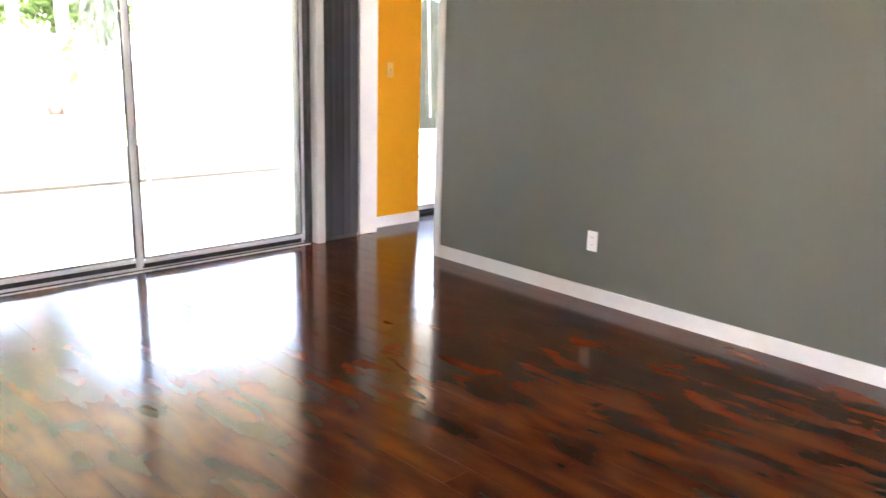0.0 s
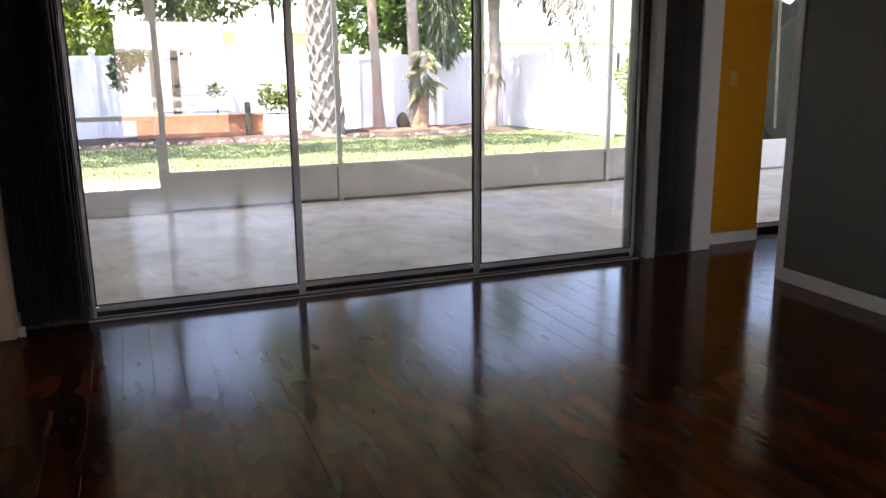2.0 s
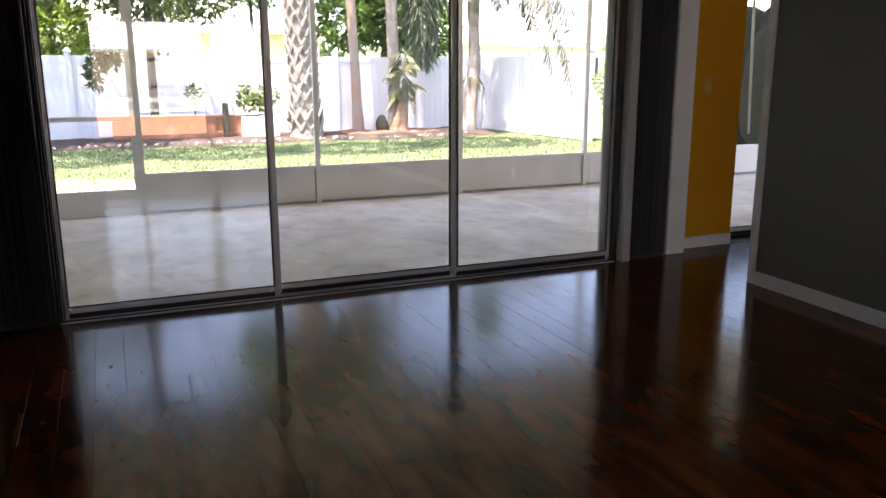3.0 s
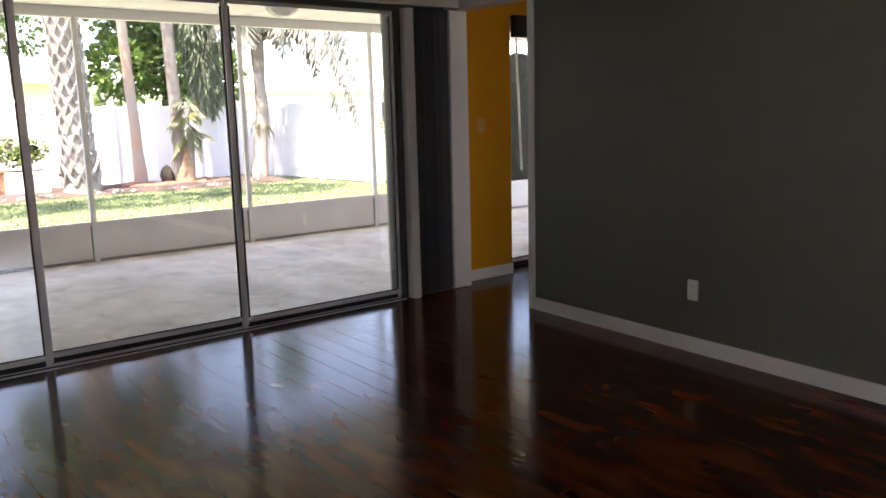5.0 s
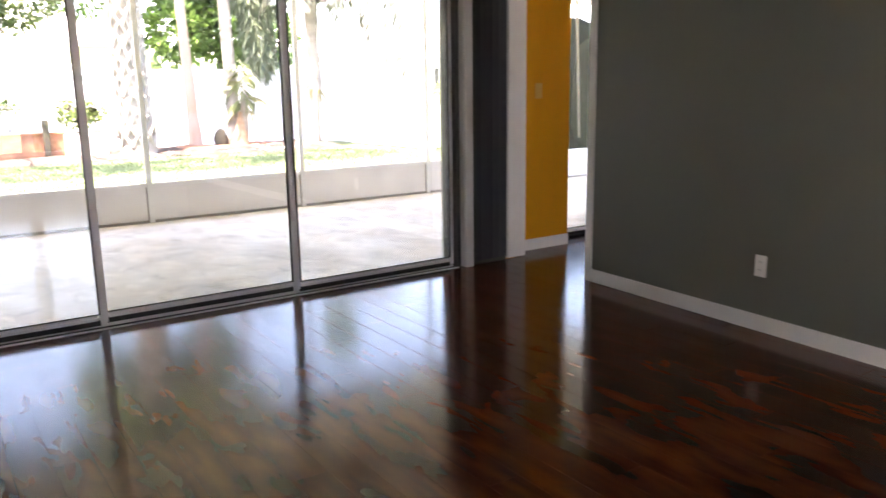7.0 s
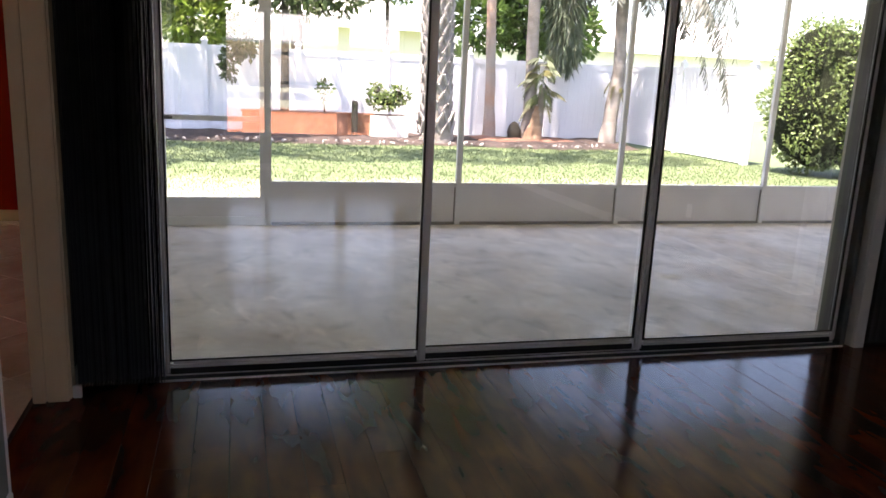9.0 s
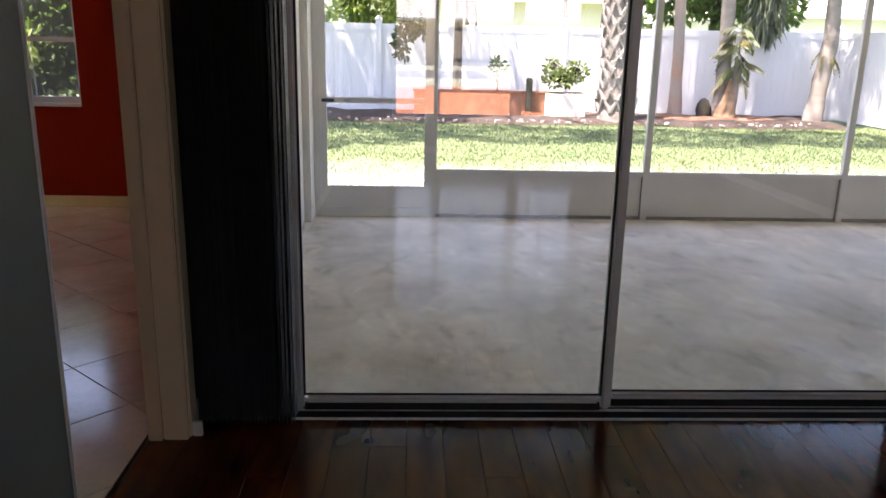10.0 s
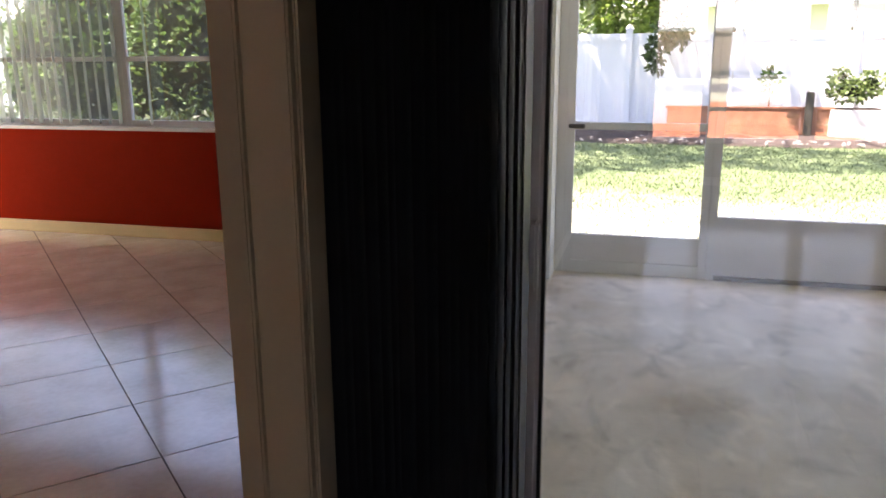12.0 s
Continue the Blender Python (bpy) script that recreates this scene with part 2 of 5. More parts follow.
def laminate():
    """High-gloss reddish laminate: long streaks and dark smudges along the plank, a shift of tone from board to board."""
    m = bpy.data.materials.new("glossy_laminate")
    m.use_nodes = True
    n, l = m.node_tree.nodes, m.node_tree.links
    b = n["Principled BSDF"]
    geo = n.new("ShaderNodeNewGeometry")
    info = n.new("ShaderNodeObjectInfo")
    shift = n.new("ShaderNodeMath")
    shift.operation = 'MULTIPLY'
    shift.inputs[1].default_value = 0.06
    l.new(info.outputs["Random"], shift.inputs[0])
    add = n.new("ShaderNodeVectorMath")
    l.new(geo.outputs["Position"], add.inputs[0])
    l.new(shift.outputs[0], add.inputs[1])

    def grain(sx, sy, scale, detail, rough, warp):
        mp = n.new("ShaderNodeMapping")
        mp.inputs["Scale"].default_value = (sx, sy, 1.0)
        l.new(add.outputs[0], mp.inputs["Vector"])
        t = n.new("ShaderNodeTexNoise")
        t.inputs["Scale"].default_value = scale
        t.inputs["Detail"].default_value = detail
        t.inputs["Roughness"].default_value = rough
        t.inputs["Distortion"].default_value = warp
        l.new(mp.outputs[0], t.inputs["Vector"])
        return t.outputs["Fac"]

    cloudy = grain(3.3, 1.1, 2.6, 2.0, 0.5, 0.4)
    streak = grain(9.0, 1.0, 2.2, 3.0, 0.5, 0.2)
    mixed = n.new("ShaderNodeMix")
    mixed.inputs["Factor"].default_value = 0.22
    l.new(cloudy, mixed.inputs["A"])
    l.new(streak, mixed.inputs["B"])
    ramp = n.new("ShaderNodeValToRGB")
    stops = ramp.color_ramp.elements
    stops[0].position, stops[0].color = 0.28, (0.024, 0.0062, 0.0028, 1)
    stops[1].position, stops[1].color = 0.78, (0.140, 0.0345, 0.0075, 1)
    e = stops.new(0.43)
    e.color = (0.052, 0.0120, 0.0040, 1)
    e = stops.new(0.58)
    e.color = (0.098, 0.0225, 0.0055, 1)
    l.new(mixed.outputs["Result"], ramp.inputs["Fac"])
    tone = n.new("ShaderNodeMapRange")
    tone.inputs["To Min"].default_value = 0.94
    tone.inputs["To Max"].default_value = 1.06
    l.new(info.outputs["Random"], tone.inputs["Value"])
    hs = n.new("ShaderNodeHueSaturation")
    l.new(ramp.outputs["Color"], hs.inputs["Color"])
    l.new(tone.outputs["Result"], hs.inputs["Value"])
    l.new(hs.outputs["Color"], b.inputs["Base Color"])
    rr = n.new("ShaderNodeMapRange")
    rr.inputs["To Min"].default_value = 0.125
    rr.inputs["To Max"].default_value = 0.15
    l.new(streak, rr.inputs["Value"])
    l.new(rr.outputs["Result"], b.inputs["Roughness"])
    b.inputs["Specular IOR Level"].default_value = 0.2
    b.inputs["Specular Tint"].default_value = (1.0, 0.70, 0.40, 1)
    return m


M_WOOD = laminate()


# ==== helpers for building ====
def box(bm, x0, y0, z0, x1, y1, z1, bevel=0.0):
    g = bmesh.ops.create_cube(bm, size=1.0)
    bmesh.ops.transform(bm, matrix=Matrix.LocRotScale(((x0 + x1) / 2, (y0 + y1) / 2, (z0 + z1) / 2), None,
                                                      (abs(x1 - x0), abs(y1 - y0), abs(z1 - z0))), verts=g["verts"])
    if bevel:
        edges = {e for v in g["verts"] for e in v.link_edges}
        bmesh.ops.bevel(bm, geom=list(edges), offset=bevel, segments=2, affect='EDGES', clamp_overlap=True)


def tube(bm, p0, p1, r0, r1=None, n=12, caps=True):
    p0, p1 = Vector(p0), Vector(p1)
    r1 = r0 if r1 is None else r1
    g = bmesh.ops.create_cone(bm, cap_ends=caps, segments=n, radius1=r0, radius2=r1, depth=(p1 - p0).length)
    q = (p1 - p0).to_track_quat("Z", "Y").to_matrix().to_4x4()
    bmesh.ops.transform(bm, matrix=Matrix.Translation((p0 + p1) / 2) @ q, verts=g["verts"])


def boxes(*rows, bevel=0.0):
    bm = bmesh.new()
    for r in rows:
        box(bm, *r, bevel=bevel)
    return bm


def mesh_of(name, bm, material, smooth=False):
    me = bpy.data.meshes.new(name)
    bm.to_mesh(me)
    bm.free()
    me.materials.append(material)
    if smooth:
        me.polygons.foreach_set("use_smooth", [True] * len(me.polygons))
    return me


def part(name, bm, material, parent=None, label="", smooth=False):
    me = bm if isinstance(bm, bpy.types.Mesh) else mesh_of(name, bm, material, smooth)
    ob = new(name, me)
    if parent is not None:
        ob.parent = parent
        if parent.parent is None:
            ob.matrix_parent_inverse = Matrix.Translation(-parent.location)
    if label:
        tagged(ob, label)
    return ob


def thing(name, at, label, category, group="", kind=""):
    e = new(name)
    e.location = at
    e.empty_display_size = 0.1
    return tagged(e, label, category, group, kind)


def structure(name, bm, material, label="", category="", smooth=False):
    return tagged(part(name, bm, material, None, smooth=smooth), label, category, kind="structure")

# ==== the house shell ====
H = 2.44          # ceiling
XW, XE = -1.55, 2.89     # faces of the living room's side walls
YB = -7.2         # inner face of the back wall

structure("floor", boxes((XW - 0.15, YB - 0.2, -0.2, 6.6, 0.0, -0.012), (3.07, 0.0, -0.2, 6.6, 0.34, -0.012)), M_UNDER,
          "dark underlay beneath glossy reddish laminate planks", "floor")
structure("floor_tiled_room", boxes((-7.0, -3.2, -0.2, XW - 0.15, 3.75, -0.006)), M_GROUT,
          "dark grout bed beneath beige floor tiles", "floor")
structure("ceiling", boxes((-1.75, YB - 0.2, H, 6.7, 0.2, H + 0.15), (-7.1, -3.4, H, -1.75, 0.2, H + 0.15), (-7.1, 0.2, H, -1.62, 3.9, H + 0.15), (3.07, 0.2, H, 6.7, 0.42, H + 0.15)),
          M_CEIL, "matt white textured ceiling", "ceiling")

wall_north = structure("wall_north", boxes((-1.55, 0.0, -0.2, -1.215, 0.2, H), (-1.215, 0.0, 2.10, 2.455, 0.2, H), (2.455, 0.0, -0.2, 2.895, 0.2, H)),
                       M_GREEN, "sage green wall around the sliding glass door", "wall")
structure("wall_north_outside", boxes((-1.62, 0.2, -0.2, -1.215, 0.22, 2.6), (-1.215, 0.2, 2.10, 2.455, 0.22, 2.6), (2.455, 0.2, -0.2, 3.07, 0.22, 2.6)),
          M_STUCCO, "pale rough stucco outer wall", "wall")
structure("wall_east", boxes((XE, YB - 0.1, 0.0, XE + 0.13, -0.88, H), (XE, -0.88, 2.11, XE + 0.13, 0.0, H)), M_GREEN,
          "smooth sage green painted partition wall", "wall")
structure("wall_west", boxes((XW - 0.15, YB, 0.0, XW, -6.7, H), (XW - 0.15, -6.7, 0.0, XW, -5.3, 0.7), (XW - 0.15, -6.7, 2.1, XW, -5.3, H), (XW - 0.15, -5.3, 0.0, XW, -1.08, H), (XW - 0.15, -1.08, 2.11, XW, -0.215, H), (XW - 0.13, -0.19, 0.0, XW, 0.2, H)), M_GREEN,
          "sage green partition with an opening to the tiled room", "wall")
# dining side: yellow wall and its sliding door opening
structure("wall_dining_north", boxes((3.06, 0.1, -0.2, 3.63, 0.42, H), (3.63, 0.1, 2.12, 6.2, 0.42, H), (6.2, 0.1, -0.2, 6.6, 0.42, H)), M_YELLOW,
          "mustard yellow painted wall beside a sliding door", "wall")
structure("wall_dining_east", boxes((6.6, YB, -0.2, 6.75, 0.42, H)), M_GREEN, "sage green dining room wall", "wall")
# tiled room
structure("wall_red_north", boxes((-7.0, 3.73, -0.2, -6.6, 3.9, H), (-6.6, 3.73, -0.2, -3.43, 3.9, 0.82), (-6.6, 3.73, 2.05, -3.43, 3.9, H), (-3.43, 3.73, -0.2, -1.62, 3.9, H)),
          M_RED, "brick red painted wall below a wide window", "wall")
# two walls out of view, their mustard chosen to warm the bounced light
structure("wall_red_west", boxes((-7.15, -3.35, -0.2, -7.0, 1.8, H), (-7.15, 1.8, 2.1, -7.0, 3.4, H), (-7.15, 3.4, -0.2, -7.0, 3.9, H)), M_YELLOW, "unseen side wall, mustard to bounce warm light", "wall")
structure("wall_red_south", boxes((-7.0, -3.35, -0.2, XW - 0.15, -3.2, H)), M_YELLOW, "unseen rear wall, mustard to bounce warm light", "wall")
structure("wall_red_east", boxes((-1.75, 0.2, -0.2, -1.64, 3.73, H)), M_RED, "brick red painted wall beside the lanai", "wall")
structure("wall_lanai_west", boxes((-1.64, 0.22, -0.2, -1.62, 3.38, 2.45), (-1.66, 3.38, -0.2, -1.561, 3.68, 2.45)), M_STUCCO,
          "pale stucco wall closing the lanai", "wall")
# back wall with the front window
BWX0, BWX1, BWZ0, BWZ1 = -1.03, 1.36, 0.44, 2.1
structure("wall_south", boxes((XW, YB - 0.2, 0.0, BWX0, YB, H), (BWX1, YB - 0.2, 0.0, XE, YB, H), (BWX0, YB - 0.2, 0.0, BWX1, YB, BWZ0),
                              (BWX0, YB - 0.2, BWZ1, BWX1, YB, H), (XE + 0.13, YB - 0.2, 0.0, 3.7, YB, H), (3.7, YB - 0.2, 0.0, 5.9, YB, 0.4), (3.7, YB - 0.2, 2.1, 5.9, YB, H), (5.9, YB - 0.2, 0.0, 6.6, YB, H)), M_GREEN, "sage green wall with the front window", "wall")

# white casings, base boards and trim
def casing(name, rows, label, material=M_WHITE):
    return structure(name, boxes(*rows, bevel=0.004), material, label, "trim")


casing("trim_west_opening", [(-1.68, -0.222, 0.0, -1.63, -0.19, 2.12), (-1.628, -0.214, 0.0, -1.542, -0.19, 2.12), (XW + 0.001, -0.19, 0.0, XW + 0.014, -0.11, 2.12)],
       "door casing tinted cream for the tiled room's warm light", M_WARM_LIT_TRIM)
casing("trim_west_near", [(XW - 0.165, -1.08, 0.0, XW + 0.006, -1.068, 2.11)], "white painted jamb of the opening")
casing("trim_east_post", [(2.898, -0.03, 0.0, 3.07, 0.098, 2.12)], "white painted post at the dining opening")
casing("trim_east_end", [(XE - 0.012, -0.93, 0.0, XE + 0.14, -0.868, 2.11), (XE - 0.012, -0.868, 2.10, XE + 0.14, -0.03, 2.2)],
       "white casing at the end of the sage green wall")
structure("baseboard_east", boxes((XE - 0.014, YB, 0.0, XE - 0.001, -0.932, 0.088), bevel=0.003), M_WHITE, "white painted base board", "baseboard")
structure("baseboard_west", boxes((XW + 0.001, YB, 0.0, XW + 0.014, -1.085, 0.088), bevel=0.003), M_WHITE, "white painted base board", "baseboard")
structure("baseboard_north", boxes((XW + 0.015, -0.185, 0.0, -1.5, -0.168, 0.055), (XW + 0.001, -0.108, 0.0, XW + 0.014, 0.0, 0.088), bevel=0.003), M_WHITE,
          "low white base strip beneath the blinds", "baseboard")
structure("baseboard_dining", boxes((3.075, 0.084, 0.0, 3.63, 0.099, 0.088), bevel=0.003), M_WHITE, "white painted base board", "baseboard")
structure("baseboard_red", boxes((-7.0, 3.714, 0.0, -1.76, 3.729, 0.09), bevel=0.003),
          mat("cream_base_paint", (0.74, 0.57, 0.27), 0.45), "cream painted base board", "baseboard")
structure("baseboard_south", boxes((XW + 0.015, YB + 0.001, 0.0, XE - 0.015, YB + 0.014, 0.088), bevel=0.003), M_WHITE, "white painted base board", "baseboard")

# lanai
LX1 = 8.6
structure("floor_lanai", boxes((-1.62, 0.22, -0.25, LX1, 3.75, -0.03)), M_CONC, "stained pale concrete patio slab", "floor")
structure("ceiling_lanai", boxes((-1.9, 0.221, 2.46, LX1 + 0.3, 3.95, 2.6)), mat("lanai_ceiling_paint", (0.86, 0.85, 0.83), 0.8, (0.80, 0.79, 0.77), 2.0, 60, 0.5, 0.2, 70), "white lanai ceiling", "ceiling")
structure("roof", boxes((-2.3, -7.7, 2.62, 9.0, 4.0, 2.9), (-7.6, -3.7, 2.62, -2.3, 4.0, 2.9)), M_STUCCO, "flat pale roof slab above the house", "roof")
structure("wall_lanai_house_east", boxes((6.75, 0.2, -0.2, LX1, 0.42, 2.6)), M_STUCCO, "pale stucco outer wall", "wall")

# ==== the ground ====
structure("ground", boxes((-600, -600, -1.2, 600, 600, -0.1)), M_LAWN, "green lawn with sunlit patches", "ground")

# the partition runs very slightly out of square
def swing(ob, px, py, deg):
    ob.matrix_basis = pose(px, py, 0, 0, 0, deg) @ pose(-px, -py, 0) @ ob.matrix_basis


for nm in ("wall_east", "baseboard_east", "trim_east_end"):
    swing(bpy.data.objects[nm], XE, -0.88, -2.5)

# ==== sliding glass door ====
def pane(parent, x0, x1, z0, z1, y, name="pane"):
    p = part(name, boxes((x0, y - 0.003, z0, x1, y + 0.003, z1)), M_GLASS, parent, "clear glass")
    p.visible_shadow = False
    return p


def slider_panel(parent, x0, x1, y, z0, z1, stile=0.05, label="sliding glass panel"):
    """Two upright stiles with rounded faces, a rounded bottom rail on a dark wheel skirt, a head rail, gaskets and glass."""
    fr = part("panel_frame", boxes((x0, y - 0.018, z0, x0 + stile, y + 0.018, z1), (x1 - stile, y - 0.018, z0, x1, y + 0.018, z1),
                                   (x0 + stile, y - 0.018, z1 - 0.035, x1 - stile, y + 0.018, z1), bevel=0.009), M_ALU, parent, label)
    part("bottom_rail", boxes((x0 + stile, y - 0.019, z0 + 0.014, x1 - stile, y + 0.017, z0 + 0.056), bevel=0.014), M_ALU, fr)
    part("skirt", boxes((x0 + stile, y - 0.010, z0 - 0.006, x1 - stile, y + 0.012, z0 + 0.022)), M_BLACK, fr, "dark wheel skirt below the rail")
    pane(fr, x0 + stile - 0.004, x1 - stile + 0.004, z0 + 0.053, z1 - 0.033, y)
    part("gasket", boxes((x0 + stile - 0.001, y - 0.0195, z0 + 0.058, x0 + stile + 0.006, y - 0.004, z1 - 0.05),
                         (x1 - stile - 0.006, y - 0.0195, z0 + 0.058, x1 - stile + 0.001, y - 0.004, z1 - 0.05),
                         (x0 + stile, y - 0.0065, z0 + 0.054, x1 - stile, y - 0.0035, z0 + 0.062)), M_BLACK, fr)
    return fr


door = thing("door_1", (0.6, 0.0, 0.0), "three-panel aluminium sliding glass door to the lanai", "sliding door", kind="structure")
part("door_frame", boxes((-1.23, -0.04, 0.0, -1.205, 0.13, 2.1), (2.42, -0.03, 0.0, 2.454, 0.13, 2.1), (-1.205, -0.04, 2.072, 2.42, 0.13, 2.1), bevel=0.003), M_FRAME_SHADE, door, "dark shadowed outer frame")
part("track", boxes((-1.205, -0.056, -0.012, 2.42, -0.047, 0.007), (-1.205, 0.024, -0.012, 2.42, 0.028, 0.006), (-1.205, 0.062, -0.012, 2.42, 0.066, 0.006), (-1.205, 0.09, -0.012, 2.42, 0.13, 0.012), bevel=0.002), M_ALU, door, "worn aluminium floor track")
part("track_groove", boxes((-1.205, -0.047, -0.012, 2.42, 0.024, -0.004), (-1.205, 0.028, -0.012, 2.42, 0.062, -0.004), (-1.205, 0.066, -0.012, 2.42, 0.09, -0.004)), M_BLACK, door, "dark groove of the track")
p1 = slider_panel(door, -1.205, 0.022, 0.026, 0.012, 2.085, 0.042)
slider_panel(door, -0.018, 1.206, 0.064, 0.012, 2.085, 0.04)
p3 = slider_panel(door, 1.166, 2.42, 0.026, 0.012, 2.085, 0.034)
part("handle", boxes((-1.186, -0.022, 0.93, -1.168, 0.008, 1.06), bevel=0.006), M_ALU, p1, "slim aluminium pull handle")

# ==== vertical blinds ====
def vane_mesh(w, h, name, material):
    bm = bmesh.new()
    n = 4
    rows = []
    for k in range(n + 1):
        u = -0.5 + k / n
        rows.append((u * w, 0.006 * (1 - 4 * u * u)))
    for side in (0, 1):
        vs = []
        for (x, y) in rows:
            off = -0.0005 if side == 0 else 0.0005
            vs.append((bm.verts.new((x, y + off, 0)), bm.verts.new((x, y + off, h))))
        for a, b in zip(vs, vs[1:]):
            f = (a[0], b[0], b[1], a[1]) if side == 0 else (a[1], b[1], b[0], a[0])
            bm.faces.new(f)
    return mesh_of(name, bm, material, True)


VANE = vane_mesh(0.089, 2.06, "vane", M_BLIND)


def blind_stack(x0, x1, n, angle, y, label, spread=5.0, tail=0):
    b = thing("vertical_blind", ((x0 + x1) / 2, y, 2.1), label, "blinds", "vertical blinds at the sliding door")
    for k in range(n):
        v = new("vane", VANE)
        v.parent = b
        v.matrix_parent_inverse = Matrix.Translation(-b.location)
        a = angle + random.uniform(-spread, spread)
        if k >= n - tail:
            a = random.uniform(88, 99)
        v.matrix_basis = pose(x0 + (x1 - x0) * k / (n - 1), y + random.uniform(-0.004, 0.004), 0.035, 0, 0, a)
    return b


blind_stack(-1.515, -1.175, 25, 84, -0.112, "charcoal vertical blind drawn into a tight stack", 7.0, 5)
blind_stack(2.585, 2.80, 5, 12, -0.085, "charcoal vertical blind stacked beside the white post")
valance = thing("valance", (0.7, -0.13, 2.10), "white painted blind valance above the sliding door", "valance")
part("face_board", boxes((-1.52, -0.165, 2.10, 2.87, -0.15, 2.26), bevel=0.003), M_WHITE, valance)
part("top_board", boxes((-1.52, -0.149, 2.245, 2.87, -0.001, 2.26)), M_WHITE, valance)
part("head_rail", boxes((-1.5, -0.12, 2.105, 2.85, -0.07, 2.14), bevel=0.003), M_ALU_WHITE, valance)
part("return_board", boxes((2.87, -0.165, 2.10, 2.884, -0.001, 2.26)), M_WHITE, valance)
structure("trim_door_side", boxes((2.462, -0.088, 0.0, 2.53, -0.068, 2.09), (2.462, -0.068, 0.0, 2.474, -0.001, 2.09), bevel=0.003), M_WHITE, "white strip beside the sliding door", "trim")

# ==== outlet and switch ====
def wall_plate(name, m, label, kind_of, material=M_PLASTIC):
    t = thing(name, m.translation, label, kind_of)
    t.rotation_euler = m.to_euler()
    bm = boxes((-0.036, -0.006, -0.058, 0.036, 0.0, 0.058), bevel=0.003)
    pl = new("plate", mesh_of("plate", bm, material))
    pl.parent = t
    return t


outlet = wall_plate("outlet", pose(2.832, -2.215, 0.352, 0, 0, -92.5), "white duplex power outlet on the green wall", "outlet")
for dz in (-0.021, 0.021):
    r = new("socket", mesh_of("socket", boxes((-0.017, -0.0085, dz - 0.014, 0.017, -0.006, dz + 0.014), bevel=0.002), M_PLASTIC))
    r.parent = outlet
    for sx in (-0.007, 0.007):
        q = new("slot", mesh_of("slot", boxes((sx - 0.0012, -0.0088, dz - 0.004, sx + 0.0012, -0.0085, dz + 0.005)), M_BLACK))
        q.parent = r
switch = wall_plate("light_switch", pose(3.30, 0.099, 1.25, 0, 0, 0), "yellowed toggle light switch on the yellow wall", "switch", M_PLASTIC_YELLOW)
tg = new("toggle", mesh_of("toggle", boxes((-0.005, -0.018, -0.006, 0.005, -0.006, 0.012), bevel=0.002), M_PLASTIC_YELLOW))
tg.parent = switch

# ==== lanai screen enclosure ====
POSTS = (-0.59, 1.18, 2.86, 4.56, 6.28, 8.0)
YS = 3.63
M_GRIME_SHADOW = mat("grimy_shadow_metal", (0.16, 0.15, 0.14), 0.7, (0.30, 0.28, 0.26), 6, 60, 0.8)
encl = thing("screen_enclosure", (3.4, YS, -0.03), "white aluminium screen enclosure with grey kick panels around the lanai", "screen enclosure")
for x in POSTS:
    part("post", boxes((x - 0.025, YS - 0.025, -0.03, x + 0.025, YS + 0.025, 2.36), bevel=0.003), M_ALU_WHITE, encl)
part("corner_post", boxes((LX1 - 0.05, YS - 0.025, -0.03, LX1, YS + 0.025, 2.36), bevel=0.003), M_ALU_WHITE, encl)
part("door_post", boxes((-1.56, YS - 0.025, -0.03, -1.505, YS + 0.025, 2.36), bevel=0.003), M_ALU_WHITE, encl)
part("top_beam", boxes((-1.6, YS - 0.05, 2.36, LX1, YS + 0.05, 2.46), bevel=0.004), M_ALU_WHITE, encl)
edges = list(POSTS) + [LX1 - 0.025]
for a, b in zip(edges, edges[1:]):
    kp = part("kick_panel", boxes((a + 0.026, YS - 0.004, -0.006, b - 0.026, YS + 0.004, 0.34)), M_KICK, encl, "grey enamelled kick panel")
    part("kick_rail", boxes((a + 0.026, YS - 0.025, 0.335, b - 0.026, YS + 0.025, 0.372), bevel=0.003), M_ALU_WHITE, encl)
    part("bottom_rail", boxes((a + 0.026, YS - 0.025, -0.03, b - 0.026, YS + 0.025, -0.004), bevel=0.003), M_GRIME_SHADOW, encl, "grimy dark base rail")
    # dark strip drawn in place of the shadow line along the post
    part("shadow_strip", boxes((b - 0.037, YS - 0.0095, -0.004, b - 0.0262, YS - 0.004, 0.334)), M_GRIME_SHADOW, encl, "dark strip for the shadow line beside the post")
    sc = part("screen", boxes((a + 0.026, YS + 0.006, 0.372, b - 0.026, YS + 0.007, 2.36)), M_SCREEN, encl, "fine grey insect screen")
    sc.visible_shadow = False
sdoor = thing("screen_door", (-1.06, YS, -0.03), "white aluminium screen door with a lower kick plate", "screen door")
part("frame", boxes((-1.5045, YS - 0.02, -0.029, -1.455, YS + 0.02, 2.2), (-0.665, YS - 0.02, -0.029, -0.6155, YS + 0.02, 2.2), (-1.455, YS - 0.02, 2.12, -0.665, YS + 0.02, 2.2),
                    (-1.455, YS - 0.02, -0.029, -0.665, YS + 0.02, 0.05), (-1.455, YS - 0.02, 0.17, -0.665, YS + 0.02, 0.225), bevel=0.003), M_ALU_WHITE, sdoor)
part("kick_plate", boxes((-1.455, YS - 0.004, 0.05, -0.665, YS + 0.004, 0.17)), M_KICK, sdoor)
part("push_bar", boxes((-1.455, YS - 0.016, 0.895, -0.665, YS + 0.016, 0.94), bevel=0.003), M_ALU_WHITE, sdoor)
part("latch", boxes((-1.49, YS - 0.05, 0.905, -1.39, YS - 0.02, 0.93), bevel=0.004), M_BLACK, sdoor, "dark door latch")
